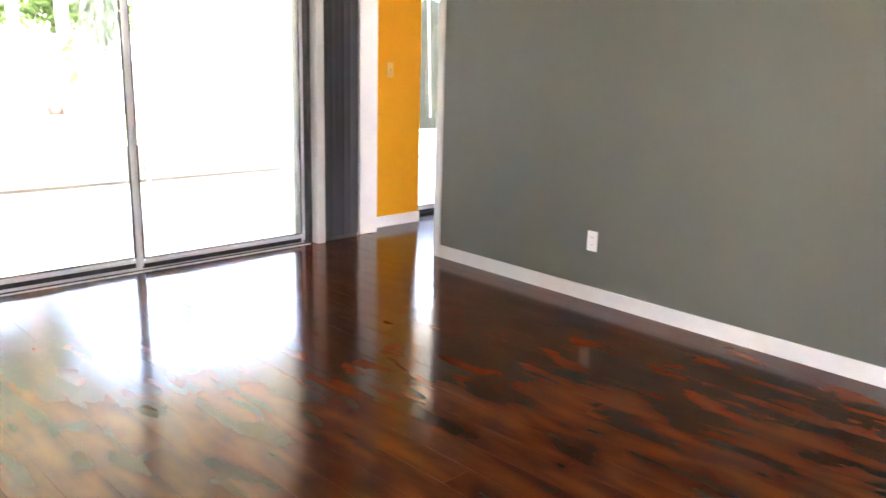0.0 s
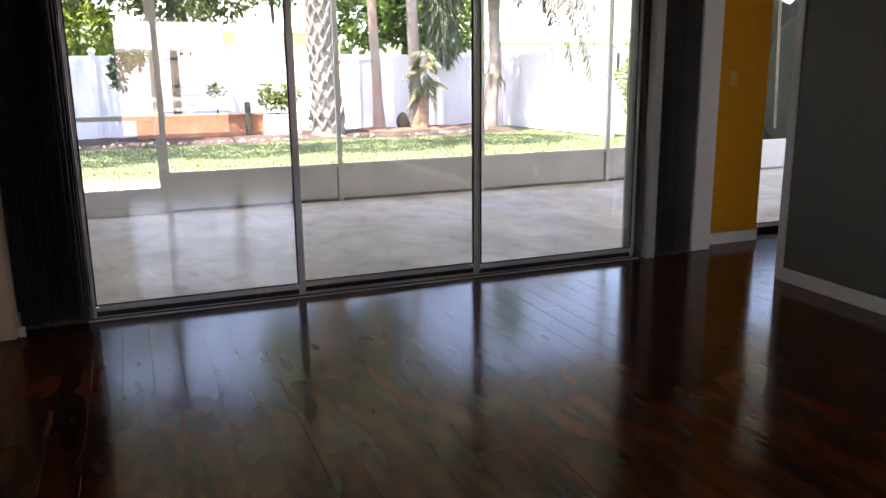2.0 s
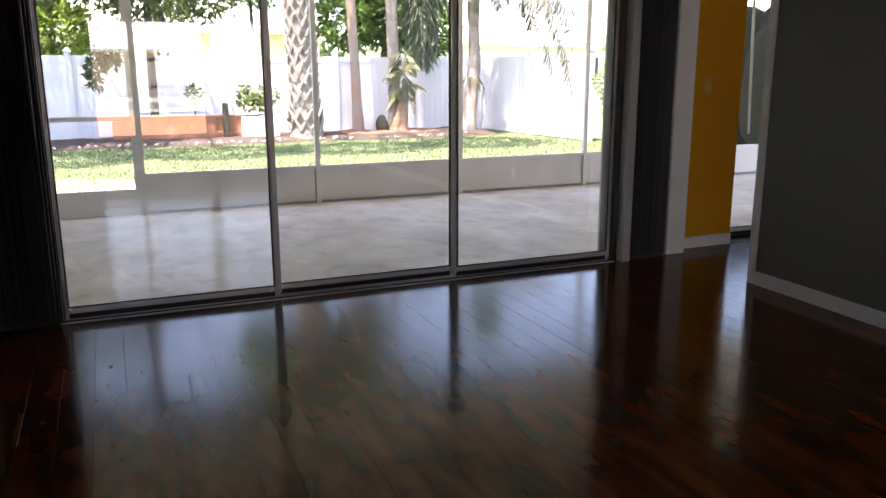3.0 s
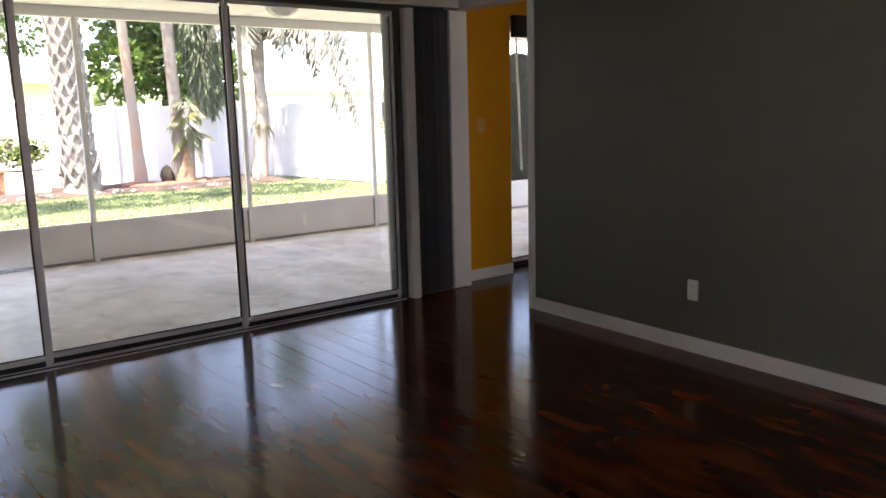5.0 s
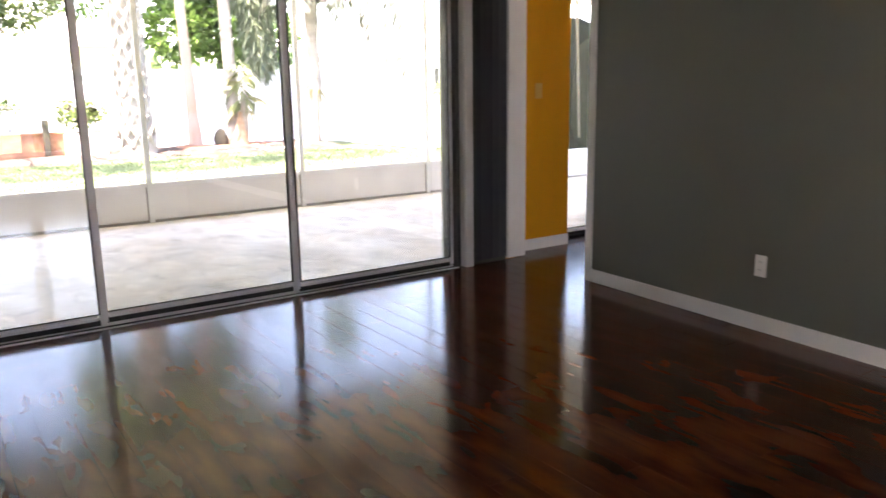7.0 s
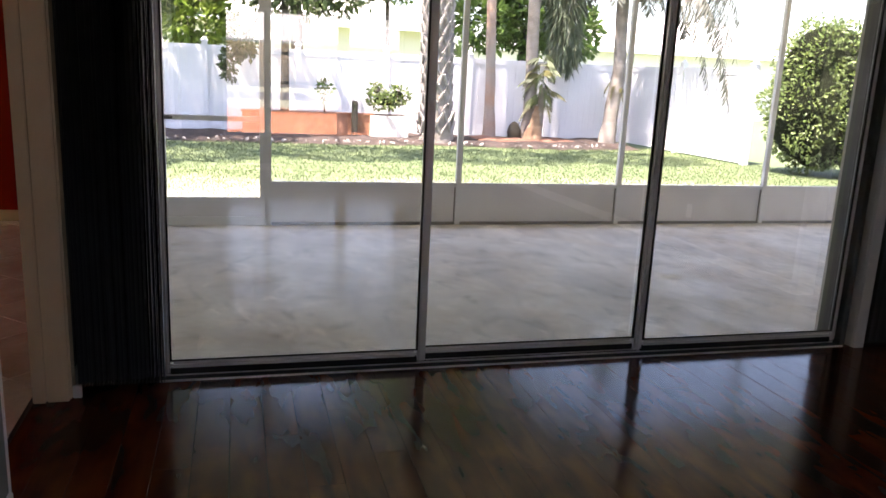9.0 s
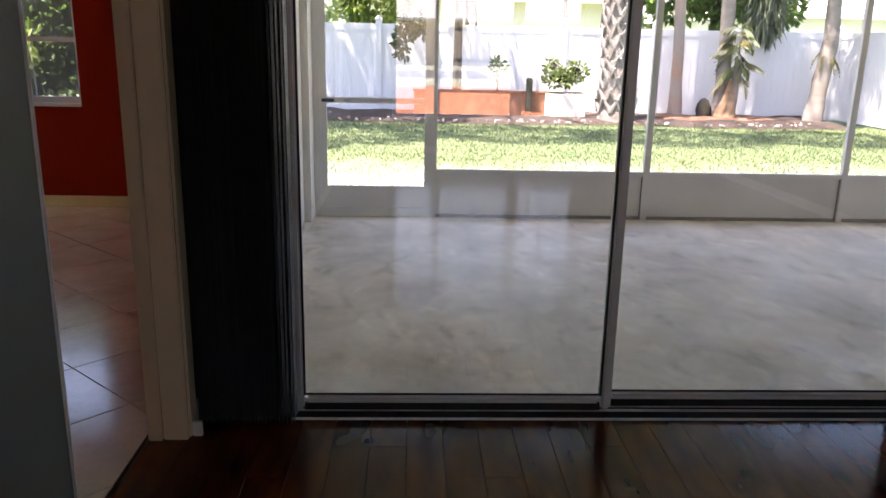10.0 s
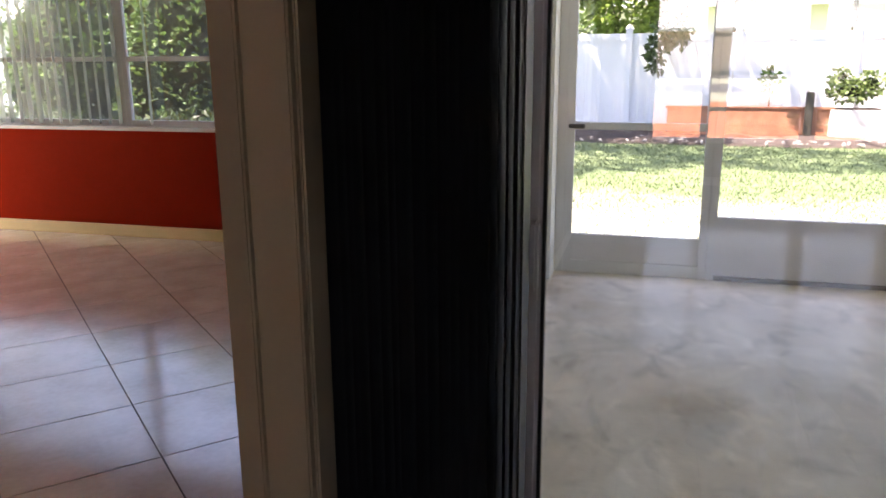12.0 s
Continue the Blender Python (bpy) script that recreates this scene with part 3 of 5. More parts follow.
sc = part("screen", boxes((-1.455, YS + 0.006, 0.225, -0.665, YS + 0.007, 2.12)), M_SCREEN, sdoor)
sc.visible_shadow = False
part("transom", boxes((-1.505, YS - 0.02, 2.2, -0.615, YS + 0.02, 2.25)), M_ALU_WHITE, encl)

# lanai ceiling lamp
lamp = thing("ceiling_lamp", (2.58, 2.0, 2.46), "white glass bowl ceiling lamp with a brass rim", "ceiling lamp")
bm = bmesh.new()
tube(bm, (2.58, 2.0, 2.37), (2.58, 2.0, 2.46), 0.17, 0.14, 24)
part("canopy", bm, mat("brass", (0.55, 0.38, 0.12), 0.3, metal=0.9), lamp, smooth=True)
bm = bmesh.new()
bmesh.ops.create_uvsphere(bm, u_segments=24, v_segments=12, radius=0.155)
bmesh.ops.delete(bm, geom=[v for v in bm.verts if v.co.z > 0.03], context='VERTS')
bmesh.ops.transform(bm, matrix=Matrix.LocRotScale((2.58, 2.0, 2.37), None, (1, 1, 0.75)), verts=bm.verts)
part("bowl", bm, mat("opal_glass", (0.85, 0.84, 0.80), 0.25), lamp, smooth=True)

# ==== window of the tiled room ====
win = thing("window_1", (-5.0, 3.8, 0.82), "wide aluminium window above the red wall", "window", kind="structure")
part("window_sill", boxes((-6.6, 3.70, 0.82, -3.43, 3.9, 0.845), bevel=0.003), M_WHITE, win)
WX = (-6.6, -4.85, -3.43)
for a, b in zip(WX, WX[1:]):
    part("window_frame", boxes((a, 3.80, 0.845, a + 0.04, 3.84, 2.05), (b - 0.04, 3.80, 0.845, b, 3.84, 2.05), (a + 0.04, 3.80, 0.845, b - 0.04, 3.84, 0.89),
                               (a + 0.04, 3.80, 2.01, b - 0.04, 3.84, 2.05), (a + 0.04, 3.80, 1.325, b - 0.04, 3.84, 1.36), bevel=0.002), M_ALU_WHITE, win)
    pane(win, a + 0.04, b - 0.04, 0.89, 2.01, 3.82)
part("insect_screen", boxes((-6.56, 3.858, 0.87, -3.47, 3.860, 2.03)), screen_mat("dusty_screen", 0.24, (0.26, 0.30, 0.28)), win, "dusty grey insect screen").visible_shadow = False
SHEER = vane_mesh(0.089, 1.17, "pale_vane", M_SHEER)
pb = thing("pale_vertical_blind", (-5.2, 3.76, 2.03), "pale vertical blind with opened vanes at the window", "blinds")
part("head_rail", boxes((-6.58, 3.735, 2.01, -3.45, 3.785, 2.045)), M_ALU_WHITE, pb)
for k in [*range(19), 21]:
    v = new("vane", SHEER)
    v.parent = pb
    v.matrix_parent_inverse = Matrix.Translation(-pb.location)
    v.matrix_basis = pose(-6.5 + k * 0.09, 3.765, 0.86, 0, 0, 112 + random.uniform(-7, 7))

# ==== dining sliding door ====
ddoor = thing("door_2", (4.9, 0.36, 0.0), "aluminium sliding glass door of the dining room", "sliding door", kind="structure")
part("door_frame", boxes((3.631, 0.3, 0.0, 3.66, 0.4, 2.119), (6.17, 0.3, 0.0, 6.199, 0.4, 2.119), (3.66, 0.3, 2.06, 6.17, 0.4, 2.119), bevel=0.003), M_ALU, ddoor)
part("track", boxes((3.66, 0.3, -0.012, 6.17, 0.4, 0.012)), M_BLACK, ddoor, "dark floor track")
slider_panel(ddoor, 3.66, 4.93, 0.33, 0.012, 2.06, 0.03)
slider_panel(ddoor, 4.89, 6.17, 0.37, 0.012, 2.06, 0.03)
db = thing("dark_valance", (4.9, 0.06, 1.95), "black blind head rail above the dining door", "valance")
part("rail", boxes((3.635, 0.04, 1.95, 6.19, 0.098, 2.12), bevel=0.003), M_BLACK, db)
wand = thing("shade_wand", (4.05, 0.5, 2.449), "slim white wand hanging from the lanai ceiling beside the door", "wand")
bm = bmesh.new()
tube(bm, (4.13, 0.5, 0.83), (4.05, 0.5, 2.42), 0.010, 0.010, 8)
part("rod", bm, M_PLASTIC, wand, smooth=True)
part("hook", boxes((4.035, 0.485, 2.42, 4.065, 0.515, 2.449), bevel=0.003), M_PLASTIC, wand)

# ==== front window, and unseen openings added for daylight ====
fwin = thing("window_2", (0.16, YB - 0.1, BWZ0), "front window with slim horizontal bars", "window", kind="structure")
part("window_frame", boxes((BWX0, YB - 0.13, BWZ0, BWX0 + 0.05, YB - 0.07, BWZ1), (BWX1 - 0.05, YB - 0.13, BWZ0, BWX1, YB - 0.07, BWZ1),
                           (BWX0 + 0.05, YB - 0.13, BWZ0, BWX1 - 0.05, YB - 0.07, BWZ0 + 0.05), (BWX0 + 0.05, YB - 0.13, BWZ1 - 0.05, BWX1 - 0.05, YB - 0.07, BWZ1),
                           (-0.5, YB - 0.13, BWZ0 + 0.05, -0.42, YB - 0.07, BWZ1 - 0.05), (0.47, YB - 0.13, BWZ0 + 0.05, 0.62, YB - 0.07, BWZ1 - 0.05), bevel=0.003), M_ALU_WHITE, fwin)
for zb in (0.79, 1.16, 1.54):
    for a, b in ((-0.42, 0.47), (0.62, BWX1 - 0.05)):
        part("glazing_bar", boxes((a, YB - 0.115, zb - 0.02, b, YB - 0.085, zb + 0.02)), M_BLACK, fwin, "slim dark glazing bar")
for a, b in ((BWX0 + 0.05, -0.5), (-0.42, 0.47), (0.62, BWX1 - 0.05)):
    pane(fwin, a, b, BWZ0 + 0.05, BWZ1 - 0.05, YB - 0.1)
# door out of view, added to let daylight onto the tiles
rdoor = thing("door_3", (-7.07, 2.6, 0.0), "unseen glass door added to light the tiled room", "sliding door", kind="structure")
part("door_frame", boxes((-7.12, 1.8, 0.0, -7.03, 1.85, 2.1), (-7.12, 3.35, 0.0, -7.03, 3.4, 2.1), (-7.12, 1.85, 2.05, -7.03, 3.35, 2.1),
                         (-7.1, 2.57, 0.03, -7.05, 2.63, 2.05), (-7.12, 1.85, -0.01, -7.03, 3.35, 0.03)), M_ALU, rdoor)
for a, b in ((1.85, 2.57), (2.63, 3.35)):
    g = part("pane", boxes((-7.078, a, 0.03, -7.072, b, 2.05)), M_GLASS, rdoor)
    g.visible_shadow = False
# added window, never in view, that brightens the east wall
swin = thing("window_3", (XW - 0.08, -6.0, 0.7), "unseen side window added to light the east wall", "window", kind="structure")
part("window_frame", boxes((XW - 0.11, -6.7, 0.7, XW - 0.05, -6.65, 2.1), (XW - 0.11, -5.35, 0.7, XW - 0.05, -5.3, 2.1), (XW - 0.11, -6.65, 2.05, XW - 0.05, -5.35, 2.1),
                           (XW - 0.11, -6.65, 0.7, XW - 0.05, -5.35, 0.75), (XW - 0.11, -6.03, 0.75, XW - 0.05, -5.97, 2.05), bevel=0.003), M_ALU_WHITE, swin)
for a, b in ((-6.65, -6.03), (-5.97, -5.35)):
    g = part("pane", boxes((XW - 0.083, a, 0.75, XW - 0.077, b, 2.05)), M_GLASS, swin)
    g.visible_shadow = False
# rear opening behind the camera, added for more daylight indoors
dwin = thing("window_4", (4.8, YB - 0.1, 0.4), "unseen dining window added in the rear wall for daylight", "window", kind="structure")
part("window_frame", boxes((3.7, YB - 0.13, 0.4, 3.75, YB - 0.07, 2.1), (5.85, YB - 0.13, 0.4, 5.9, YB - 0.07, 2.1), (3.75, YB - 0.13, 0.4, 5.85, YB - 0.07, 0.45),
                           (3.75, YB - 0.13, 2.05, 5.85, YB - 0.07, 2.1), (4.77, YB - 0.13, 0.45, 4.83, YB - 0.07, 2.05), bevel=0.003), M_ALU_WHITE, dwin)
for a, b in ((3.75, 4.77), (4.83, 5.85)):
    pane(dwin, a, b, 0.45, 2.05, YB - 0.1)

# ==== garden ====
GZ = -0.1
FENCE_Y = 14.2
M_BARK = mat("palm_bark", (0.33, 0.295, 0.26), 0.9, (0.19, 0.165, 0.14), 3, 30, 1.0, 0.8, 25, stretch=(1, 1, 2.5))
M_BARK_RED = mat("reddish_palm_bark", (0.42, 0.23, 0.15), 0.9, (0.34, 0.30, 0.26), 0.7, 30, 1.0, 0.8, 25, stretch=(1, 1, 3))
M_BARK_DARK = mat("dark_bark", (0.065, 0.058, 0.042), 0.95, (0.035, 0.032, 0.022), 4, 30, 1.0, 1.0, 25, stretch=(1, 1, 0.4))
M_BOOT = mat("palm_boot", (0.40, 0.365, 0.33), 0.9, (0.21, 0.19, 0.17), 6, 50, 1.0, 0.5, 40, by_island=0.25)


def leaf_mat(name, base, second, gloss=0.5, var=0.4):
    m = mat(name, base, gloss, second, 1.2, 20, 0.9, by_island=var)
    n, l = m.node_tree.nodes, m.node_tree.links
    b = n["Principled BSDF"]
    tl = n.new("ShaderNodeBsdfTranslucent")
    mx = n.new("ShaderNodeMixShader")
    mx.inputs[0].default_value = 0.35
    l.new(b.inputs["Base Color"].links[0].from_socket, tl.inputs["Color"])
    l.new(b.outputs[0], mx.inputs[1])
    l.new(tl.outputs[0], mx.inputs[2])
    l.new(mx.outputs[0], n["Material Output"].inputs["Surface"])
    return m


M_LEAF = leaf_mat("mid_green_leaf", (0.075, 0.14, 0.03), (0.12, 0.20, 0.04))
M_LEAF_DARK = leaf_mat("dark_oak_leaf", (0.045, 0.075, 0.022), (0.075, 0.11, 0.03))
M_LEAF_LIME = leaf_mat("lime_leaf", (0.12, 0.20, 0.03), (0.19, 0.25, 0.045))
M_LEAF_HEDGE = leaf_mat("hedge_leaf", (0.10, 0.16, 0.045), (0.20, 0.26, 0.08))
M_FROND = leaf_mat("palm_frond", (0.085, 0.12, 0.05), (0.14, 0.17, 0.07))
M_FROND_GREY = leaf_mat("hanging_frond", (0.12, 0.16, 0.10), (0.18, 0.22, 0.14))
M_FROND_DIM = leaf_mat("drooping_frond", (0.06, 0.07, 0.052), (0.095, 0.105, 0.075))
M_FROND_DRY = leaf_mat("dry_frond", (0.21, 0.18, 0.07), (0.13, 0.14, 0.045))


def cloud(name, blobs, count, size, material, parent, seed, aspect=0.5, shell=0.55, label="", droop=0.0):
    """A crown of single leaves, scattered towards the skin of several uneven blobs (centre, radii)."""
    r = random.Random(seed)
    verts, faces = [], []
    weights = [b[1][0] * b[1][1] + b[1][2] * b[1][0] for b in blobs]
    for _ in range(count):
        c, rad = r.choices(blobs, weights)[0]
        d = Vector((r.gauss(0, 1), r.gauss(0, 1), r.gauss(0, 1))).normalized()
        k = shell + (1 - shell) * r.random() ** 0.6
        lump = 0.86 + 0.22 * noise.noise(d * 2.3 + Vector(c) * 3.1)
        p = Vector(c) + Vector((d.x * rad[0], d.y * rad[1], d.z * rad[2])) * k * lump
        s = size * r.uniform(0.6, 1.3)
        ax = (d + Vector((r.gauss(0, 0.7), r.gauss(0, 0.7), r.gauss(0, 0.7) - droop))).normalized()
        side = ax.cross(Vector((r.gauss(0, 1), r.gauss(0, 1), r.gauss(0, 1)))).normalized()
        up = ax.cross(side) * 0.12 * s
        i = len(verts)
        verts += [p, p + ax * s * 0.5 + side * s * aspect * 0.5 + up, p + ax * s, p + ax * s * 0.5 - side * s * aspect * 0.5 + up]
        faces += [(i, i + 1, i + 2), (i, i + 2, i + 3)]
    me = bpy.data.meshes.new(name)
    me.from_pydata([tuple(v) for v in verts], [], faces)
    me.materials.append(material)
    return part(name, me, None, parent, label)


def trunk(name, pts, radii, material, parent, n=14, label="", rough=0.06, seed=1):
    """A tapered, slightly uneven stem through the points."""
    r = random.Random(seed)
    bm = bmesh.new()
    rings = []
    P = [Vector(p) for p in pts]
    fine = []
    for k in range(len(P) - 1):
        for s in range(6):
            f = s / 6
            fine.append((P[k].lerp(P[k + 1], f), radii[k] + (radii[k + 1] - radii[k]) * f))
    fine.append((P[-1], radii[-1]))
    for c, rad in fine:
        ring = []
        for q in range(n):
            a = 2 * math.pi * q / n
            rr = rad * (1 + r.uniform(-rough, rough))
            ring.append(bm.verts.new((c.x + rr * math.cos(a), c.y + rr * math.sin(a), c.z)))
        rings.append(ring)
    for a, b in zip(rings, rings[1:]):
        for q in range(n):
            bm.faces.new((a[q], a[(q + 1) % n], b[(q + 1) % n], b[q]))
    bm.faces.new(list(reversed(rings[0])))
    bm.faces.new(rings[-1])
    return part(name, bm, material, parent, label, smooth=True)


def limb(name, p0, p1, r0, r1, material, parent):
    bm = bmesh.new()
    mid = Vector(p0).lerp(Vector(p1), 0.5) + Vector((0, 0, 0.15))
    tube(bm, p0, mid, r0, (r0 + r1) / 2, 8)
    tube(bm, mid, p1, (r0 + r1) / 2, r1, 8)
    return part(name, bm, material, parent, smooth=True)


def frond(name, start, yaw, length, rise, fall, material, parent, seed, leaflet=0.45, n=34, width=0.03):
    """A feather palm leaf: an arching rib with two rows of narrow hanging leaflets."""
    r = random.Random(seed)
    verts, faces = [], []
    d = Vector((math.cos(yaw), math.sin(yaw), 0))
    side = Vector((-d.y, d.x, 0))
    spine = []
    for k in range(n + 1):
        f = k / n
        spine.append(Vector(start) + d * (length * (f - 0.25 * f * f * fall / 2)) + Vector((0, 0, rise * f - fall * f * f * length * 0.5)))
    for a, b in zip(spine, spine[1:]):
        i = len(verts)
        w = 0.014
        verts += [a + side * w, a - side * w, b - side * w, b + side * w, a + Vector((0, 0, w)), b + Vector((0, 0, w))]
        faces += [(i, i + 1, i + 2), (i, i + 2, i + 3), (i, i + 3, i + 5), (i, i + 5, i + 4), (i + 1, i + 4, i + 5), (i + 1, i + 5, i + 2)]
    for k in range(3, n + 1):
        f = k / n
        ll = leaflet * math.sin(math.pi * min(1.0, 0.15 + 0.85 * f) ** 0.8) * r.uniform(0.8, 1.15) + 0.05
        for sg in (1, -1):
            tip = (side * sg * 0.55 + d * 0.45 + Vector((0, 0, -0.75 + r.uniform(-0.2, 0.25)))).normalized() * ll
            i = len(verts)
            verts += [spine[k], spine[k] + d * width, spine[k] + tip, spine[k] + tip * 0.5 + d * width * 0.9]
            faces += [(i, i + 1, i + 3), (i, i + 3, i + 2)]
    me = bpy.data.meshes.new(name)
    me.from_pydata([tuple(v) for v in verts], [], faces)
    me.materials.append(material)
    return part(name, me, None, parent)


# ---- white vinyl fence ----
def fence_run(p0, p1, label):
    p0, p1 = Vector(p0), Vector(p1)
    run = (p1 - p0)
    n = max(1, round(run.length / 1.9))
    step = run.length / n
    yaw = math.degrees(math.atan2(run.y, run.x))
    f = thing("fence", p0, label, "fence", "white vinyl fence")
    bm = boxes((-0.06, -0.06, 0.0, 0.06, 0.06, 1.9), bevel=0.006)
    post_me = mesh_of("post", bm, M_VINYL)
    bm = boxes((-0.072, -0.072, 1.9, 0.072, 0.072, 1.92))
    tube(bm, (0, 0, 1.92), (0, 0, 2.0), 0.09, 0.012, 4)
    cap_me = mesh_of("cap", bm, M_VINYL)
    bm = bmesh.new()
    k = 0.062
    while k < step - 0.07:
        w = min(0.148, step - 0.062 - k)
        box(bm, k, -0.012, 0.14, k + w - 0.0015, 0.012, 1.72)
        k += 0.15
    board_me = mesh_of("panel", bm, M_VINYL)
    rail_me = mesh_of("rail", boxes((0.06, -0.025, 1.70, step - 0.06, 0.025, 1.83), bevel=0.004), M_VINYL)
    low_me = mesh_of("bottom_rail", boxes((0.06, -0.025, 0.03, step - 0.06, 0.025, 0.16), bevel=0.004), M_VINYL)
    for q in range(n + 1):
        m = pose(step * q, 0, 0)
        for nm, me in (("post", post_me), ("cap", cap_me), ("panel", board_me), ("rail", rail_me), ("bottom_rail", low_me)):
            if q == n and nm not in ("post", "cap"):
                continue
            o = new(nm, me)
            o.parent = f
            o.matrix_basis = m
    f.rotation_euler = (0, 0, radians(yaw))
    return f


fence_run((-17.1, FENCE_Y, GZ), (8.25, FENCE_Y, GZ), "tall white vinyl privacy fence behind the mulch bed")
fence_run((8.27, FENCE_Y - 0.15, GZ), (8.62, 9.65, GZ), "white vinyl privacy fence along the side of the lawn")

# ---- mulch bed ----
def bed(name, cx, y0, x0, x1, depth, material, label, seed, height=0.10, cells=90):
    bm = bmesh.new()
    rows = 14
    grid = []
    for i in range(cells + 1):
        xx = x0 + (x1 - x0) * i / cells
        edge = y0 + 0.45 * noise.noise(Vector((xx * 0.45, seed, 0))) + 0.12 * noise.noise(Vector((xx * 2.1, seed, 4)))
        col = []
        for j in range(rows + 1):
            f = j / rows
            yy = edge + (depth - edge) * f
            zz = GZ - 0.02 + height * min(1.0, f * 3.5) + 0.05 * noise.noise(Vector((xx * 3, yy * 3, seed)))
            if i in (0, cells) or j == 0:
                zz = GZ - 0.03
            col.append(bm.verts.new((xx, yy, zz)))
        grid.append(col)
    for a, b in zip(grid, grid[1:]):
        for j in range(rows):
            bm.faces.new((a[j], b[j], b[j + 1], a[j + 1]))
    return structure(name, bm, material, label, "mulch bed", smooth=True)


bed("mulch_bed", 0, 11.9, -16, 7.9, 14.1, M_MULCH, "dark mulch bed at the foot of the fence", 2.0)
M_REDMULCH = mat("red_mulch", (0.15, 0.065, 0.04), 0.95, (0.27, 0.15, 0.10), 5, 60, 0.9, 1.0, 60)
bed("mulch_bed_red", 0, 12.7, 4.2, 6.6, 13.6, M_REDMULCH, "reddish mulch around the palm trunks", 5.0, 0.13, 40)
# pale stones and chips scattered in the bed
r = random.Random(11)
M_STONE = mat("pale_stone", (0.42, 0.39, 0.35), 0.85, (0.26, 0.24, 0.21), 8, 60, 0.8, 0.5, 30, by_island=0.2)
bm = bmesh.new()
for _ in range(260):
    xx = r.uniform(-5, 7)
    yy = 12.0 + 0.45 * noise.noise(Vector((xx * 0.45, 2.0, 0))) + abs(r.gauss(0.1, 0.5))
    s = 0.012 + 0.035 * r.random() ** 2.5
    g = bmesh.ops.create_icosphere(bm, subdivisions=1, radius=s)
    bmesh.ops.transform(bm, matrix=Matrix.LocRotScale((xx, yy, GZ + 0.05), Euler((r.random() * 3, r.random() * 3, 0)), (1.2, 0.9, 0.6)), verts=g["verts"])
tagged(part("bed_stones", bm, M_STONE), "pale stones scattered in the mulch bed", "stones", kind="stuff")

# ---- grass blades ----
r = random.Random(12)
verts, faces = [], []
for _ in range(70000):
    yy = 4.2 + 8.2 * r.random() ** 1.2
    xx = r.uniform(-4.5 - (yy - 4) * 0.1, 9.0)
    h = r.uniform(0.02, 0.045)
    a = r.uniform(0, math.pi)
    dx, dy = math.cos(a) * 0.006, math.sin(a) * 0.006
    lx, ly = r.gauss(0, 0.02), r.gauss(0, 0.02)
    i = len(verts)
    verts += [(xx - dx, yy - dy, GZ), (xx + dx, yy + dy, GZ), (xx + lx, yy + ly, GZ + h)]
    faces.append((i, i + 1, i + 2))
me = bpy.data.meshes.new("grass")
me.from_pydata(verts, [], faces)
me.materials.append(sunlit_near_house(leaf_mat("grass_blade", (0.075, 0.12, 0.045), (0.115, 0.155, 0.065), 0.7, 0.1)))
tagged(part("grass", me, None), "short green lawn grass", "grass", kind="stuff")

# ---- palms ----
# the thick palm with crossed leaf bases
bp = thing("boot_palm", (3.25, 12.75, GZ), "thick palm trunk covered in crossed grey leaf bases", "palm tree")
trunk("trunk", [(3.25, 12.75, GZ - 0.05), (3.23, 12.75, 0.5), (3.16, 12.75, 3.0), (3.12, 12.75, 6.0)], [0.40, 0.32, 0.29, 0.27], M_BARK, bp)
r = random.Random(3)
bm = bmesh.new()
for lev in range(30):
    z = 0.12 + lev * 0.2
    cx = 3.23 - 0.02 * z
    for q in range(9):
        a = 2 * math.pi * (q + 0.5 * (lev % 2)) / 9 + r.uniform(-0.1, 0.1)
        rad = 0.29 + (0.06 if z < 0.5 else 0.0)
        for sg in (-1, 1):
            p0 = Vector((cx + math.cos(a) * rad, 12.75 + math.sin(a) * rad, z))
            a1 = a + sg * 0.36
            p1 = Vector((cx + math.cos(a1) * (rad + 0.05), 12.75 + math.sin(a1) * (rad + 0.05), z + 0.24 + r.uniform(-0.03, 0.05)))
            tube(bm, p0, p1, 0.042, 0.03, 5)
part("leaf_bases", bm, M_BOOT, bp, "crossed grey stubs of old leaves")
for q in range(16):
    frond("frond", (3.12, 12.75, 6.0), q * 2 * math.pi / 16 + 0.1, 3.0, r.uniform(0.3, 1.6), r.uniform(0.5, 0.9), M_FROND, bp, 50 + q, 0.6)

def slim_palm(at, lean, height, r0, r1, bark, label, seed, fronds=12, flen=2.4):
    p = thing("palm", at, label, "palm tree", "slim palms by the fence")
    x0, y0, z0 = at
    top = (x0 + lean[0], y0 + lean[1], z0 + height)
    trunk("trunk", [(x0, y0, z0 - 0.05), (x0 + lean[0] * 0.12, y0 + lean[1] * 0.1, z0 + height * 0.12), (x0 + lean[0] * 0.55, y0 + lean[1] * 0.5, z0 + height * 0.55), top],
          [r0 * 1.5, r0, (r0 + r1) / 2, r1], bark, p, seed=seed, rough=0.09)
    rr = random.Random(seed)
    for q in range(fronds):
        frond("frond", top, q * 2 * math.pi / fronds + rr.random() * 0.3, flen, rr.uniform(0.1, 1.2), rr.uniform(0.6, 1.1), M_FROND, p, seed * 40 + q)
    return p


slim_palm((4.76, 13.75, GZ), (-0.25, 0.0, 0), 6.5, 0.115, 0.10, M_BARK_RED, "slim palm with a reddish peeling trunk", 21)
pc = slim_palm((5.62, 13.45, GZ), (-0.15, 0.1, 0), 6.8, 0.14, 0.12, M_BARK, "slim grey palm with a young plant at its foot", 22)
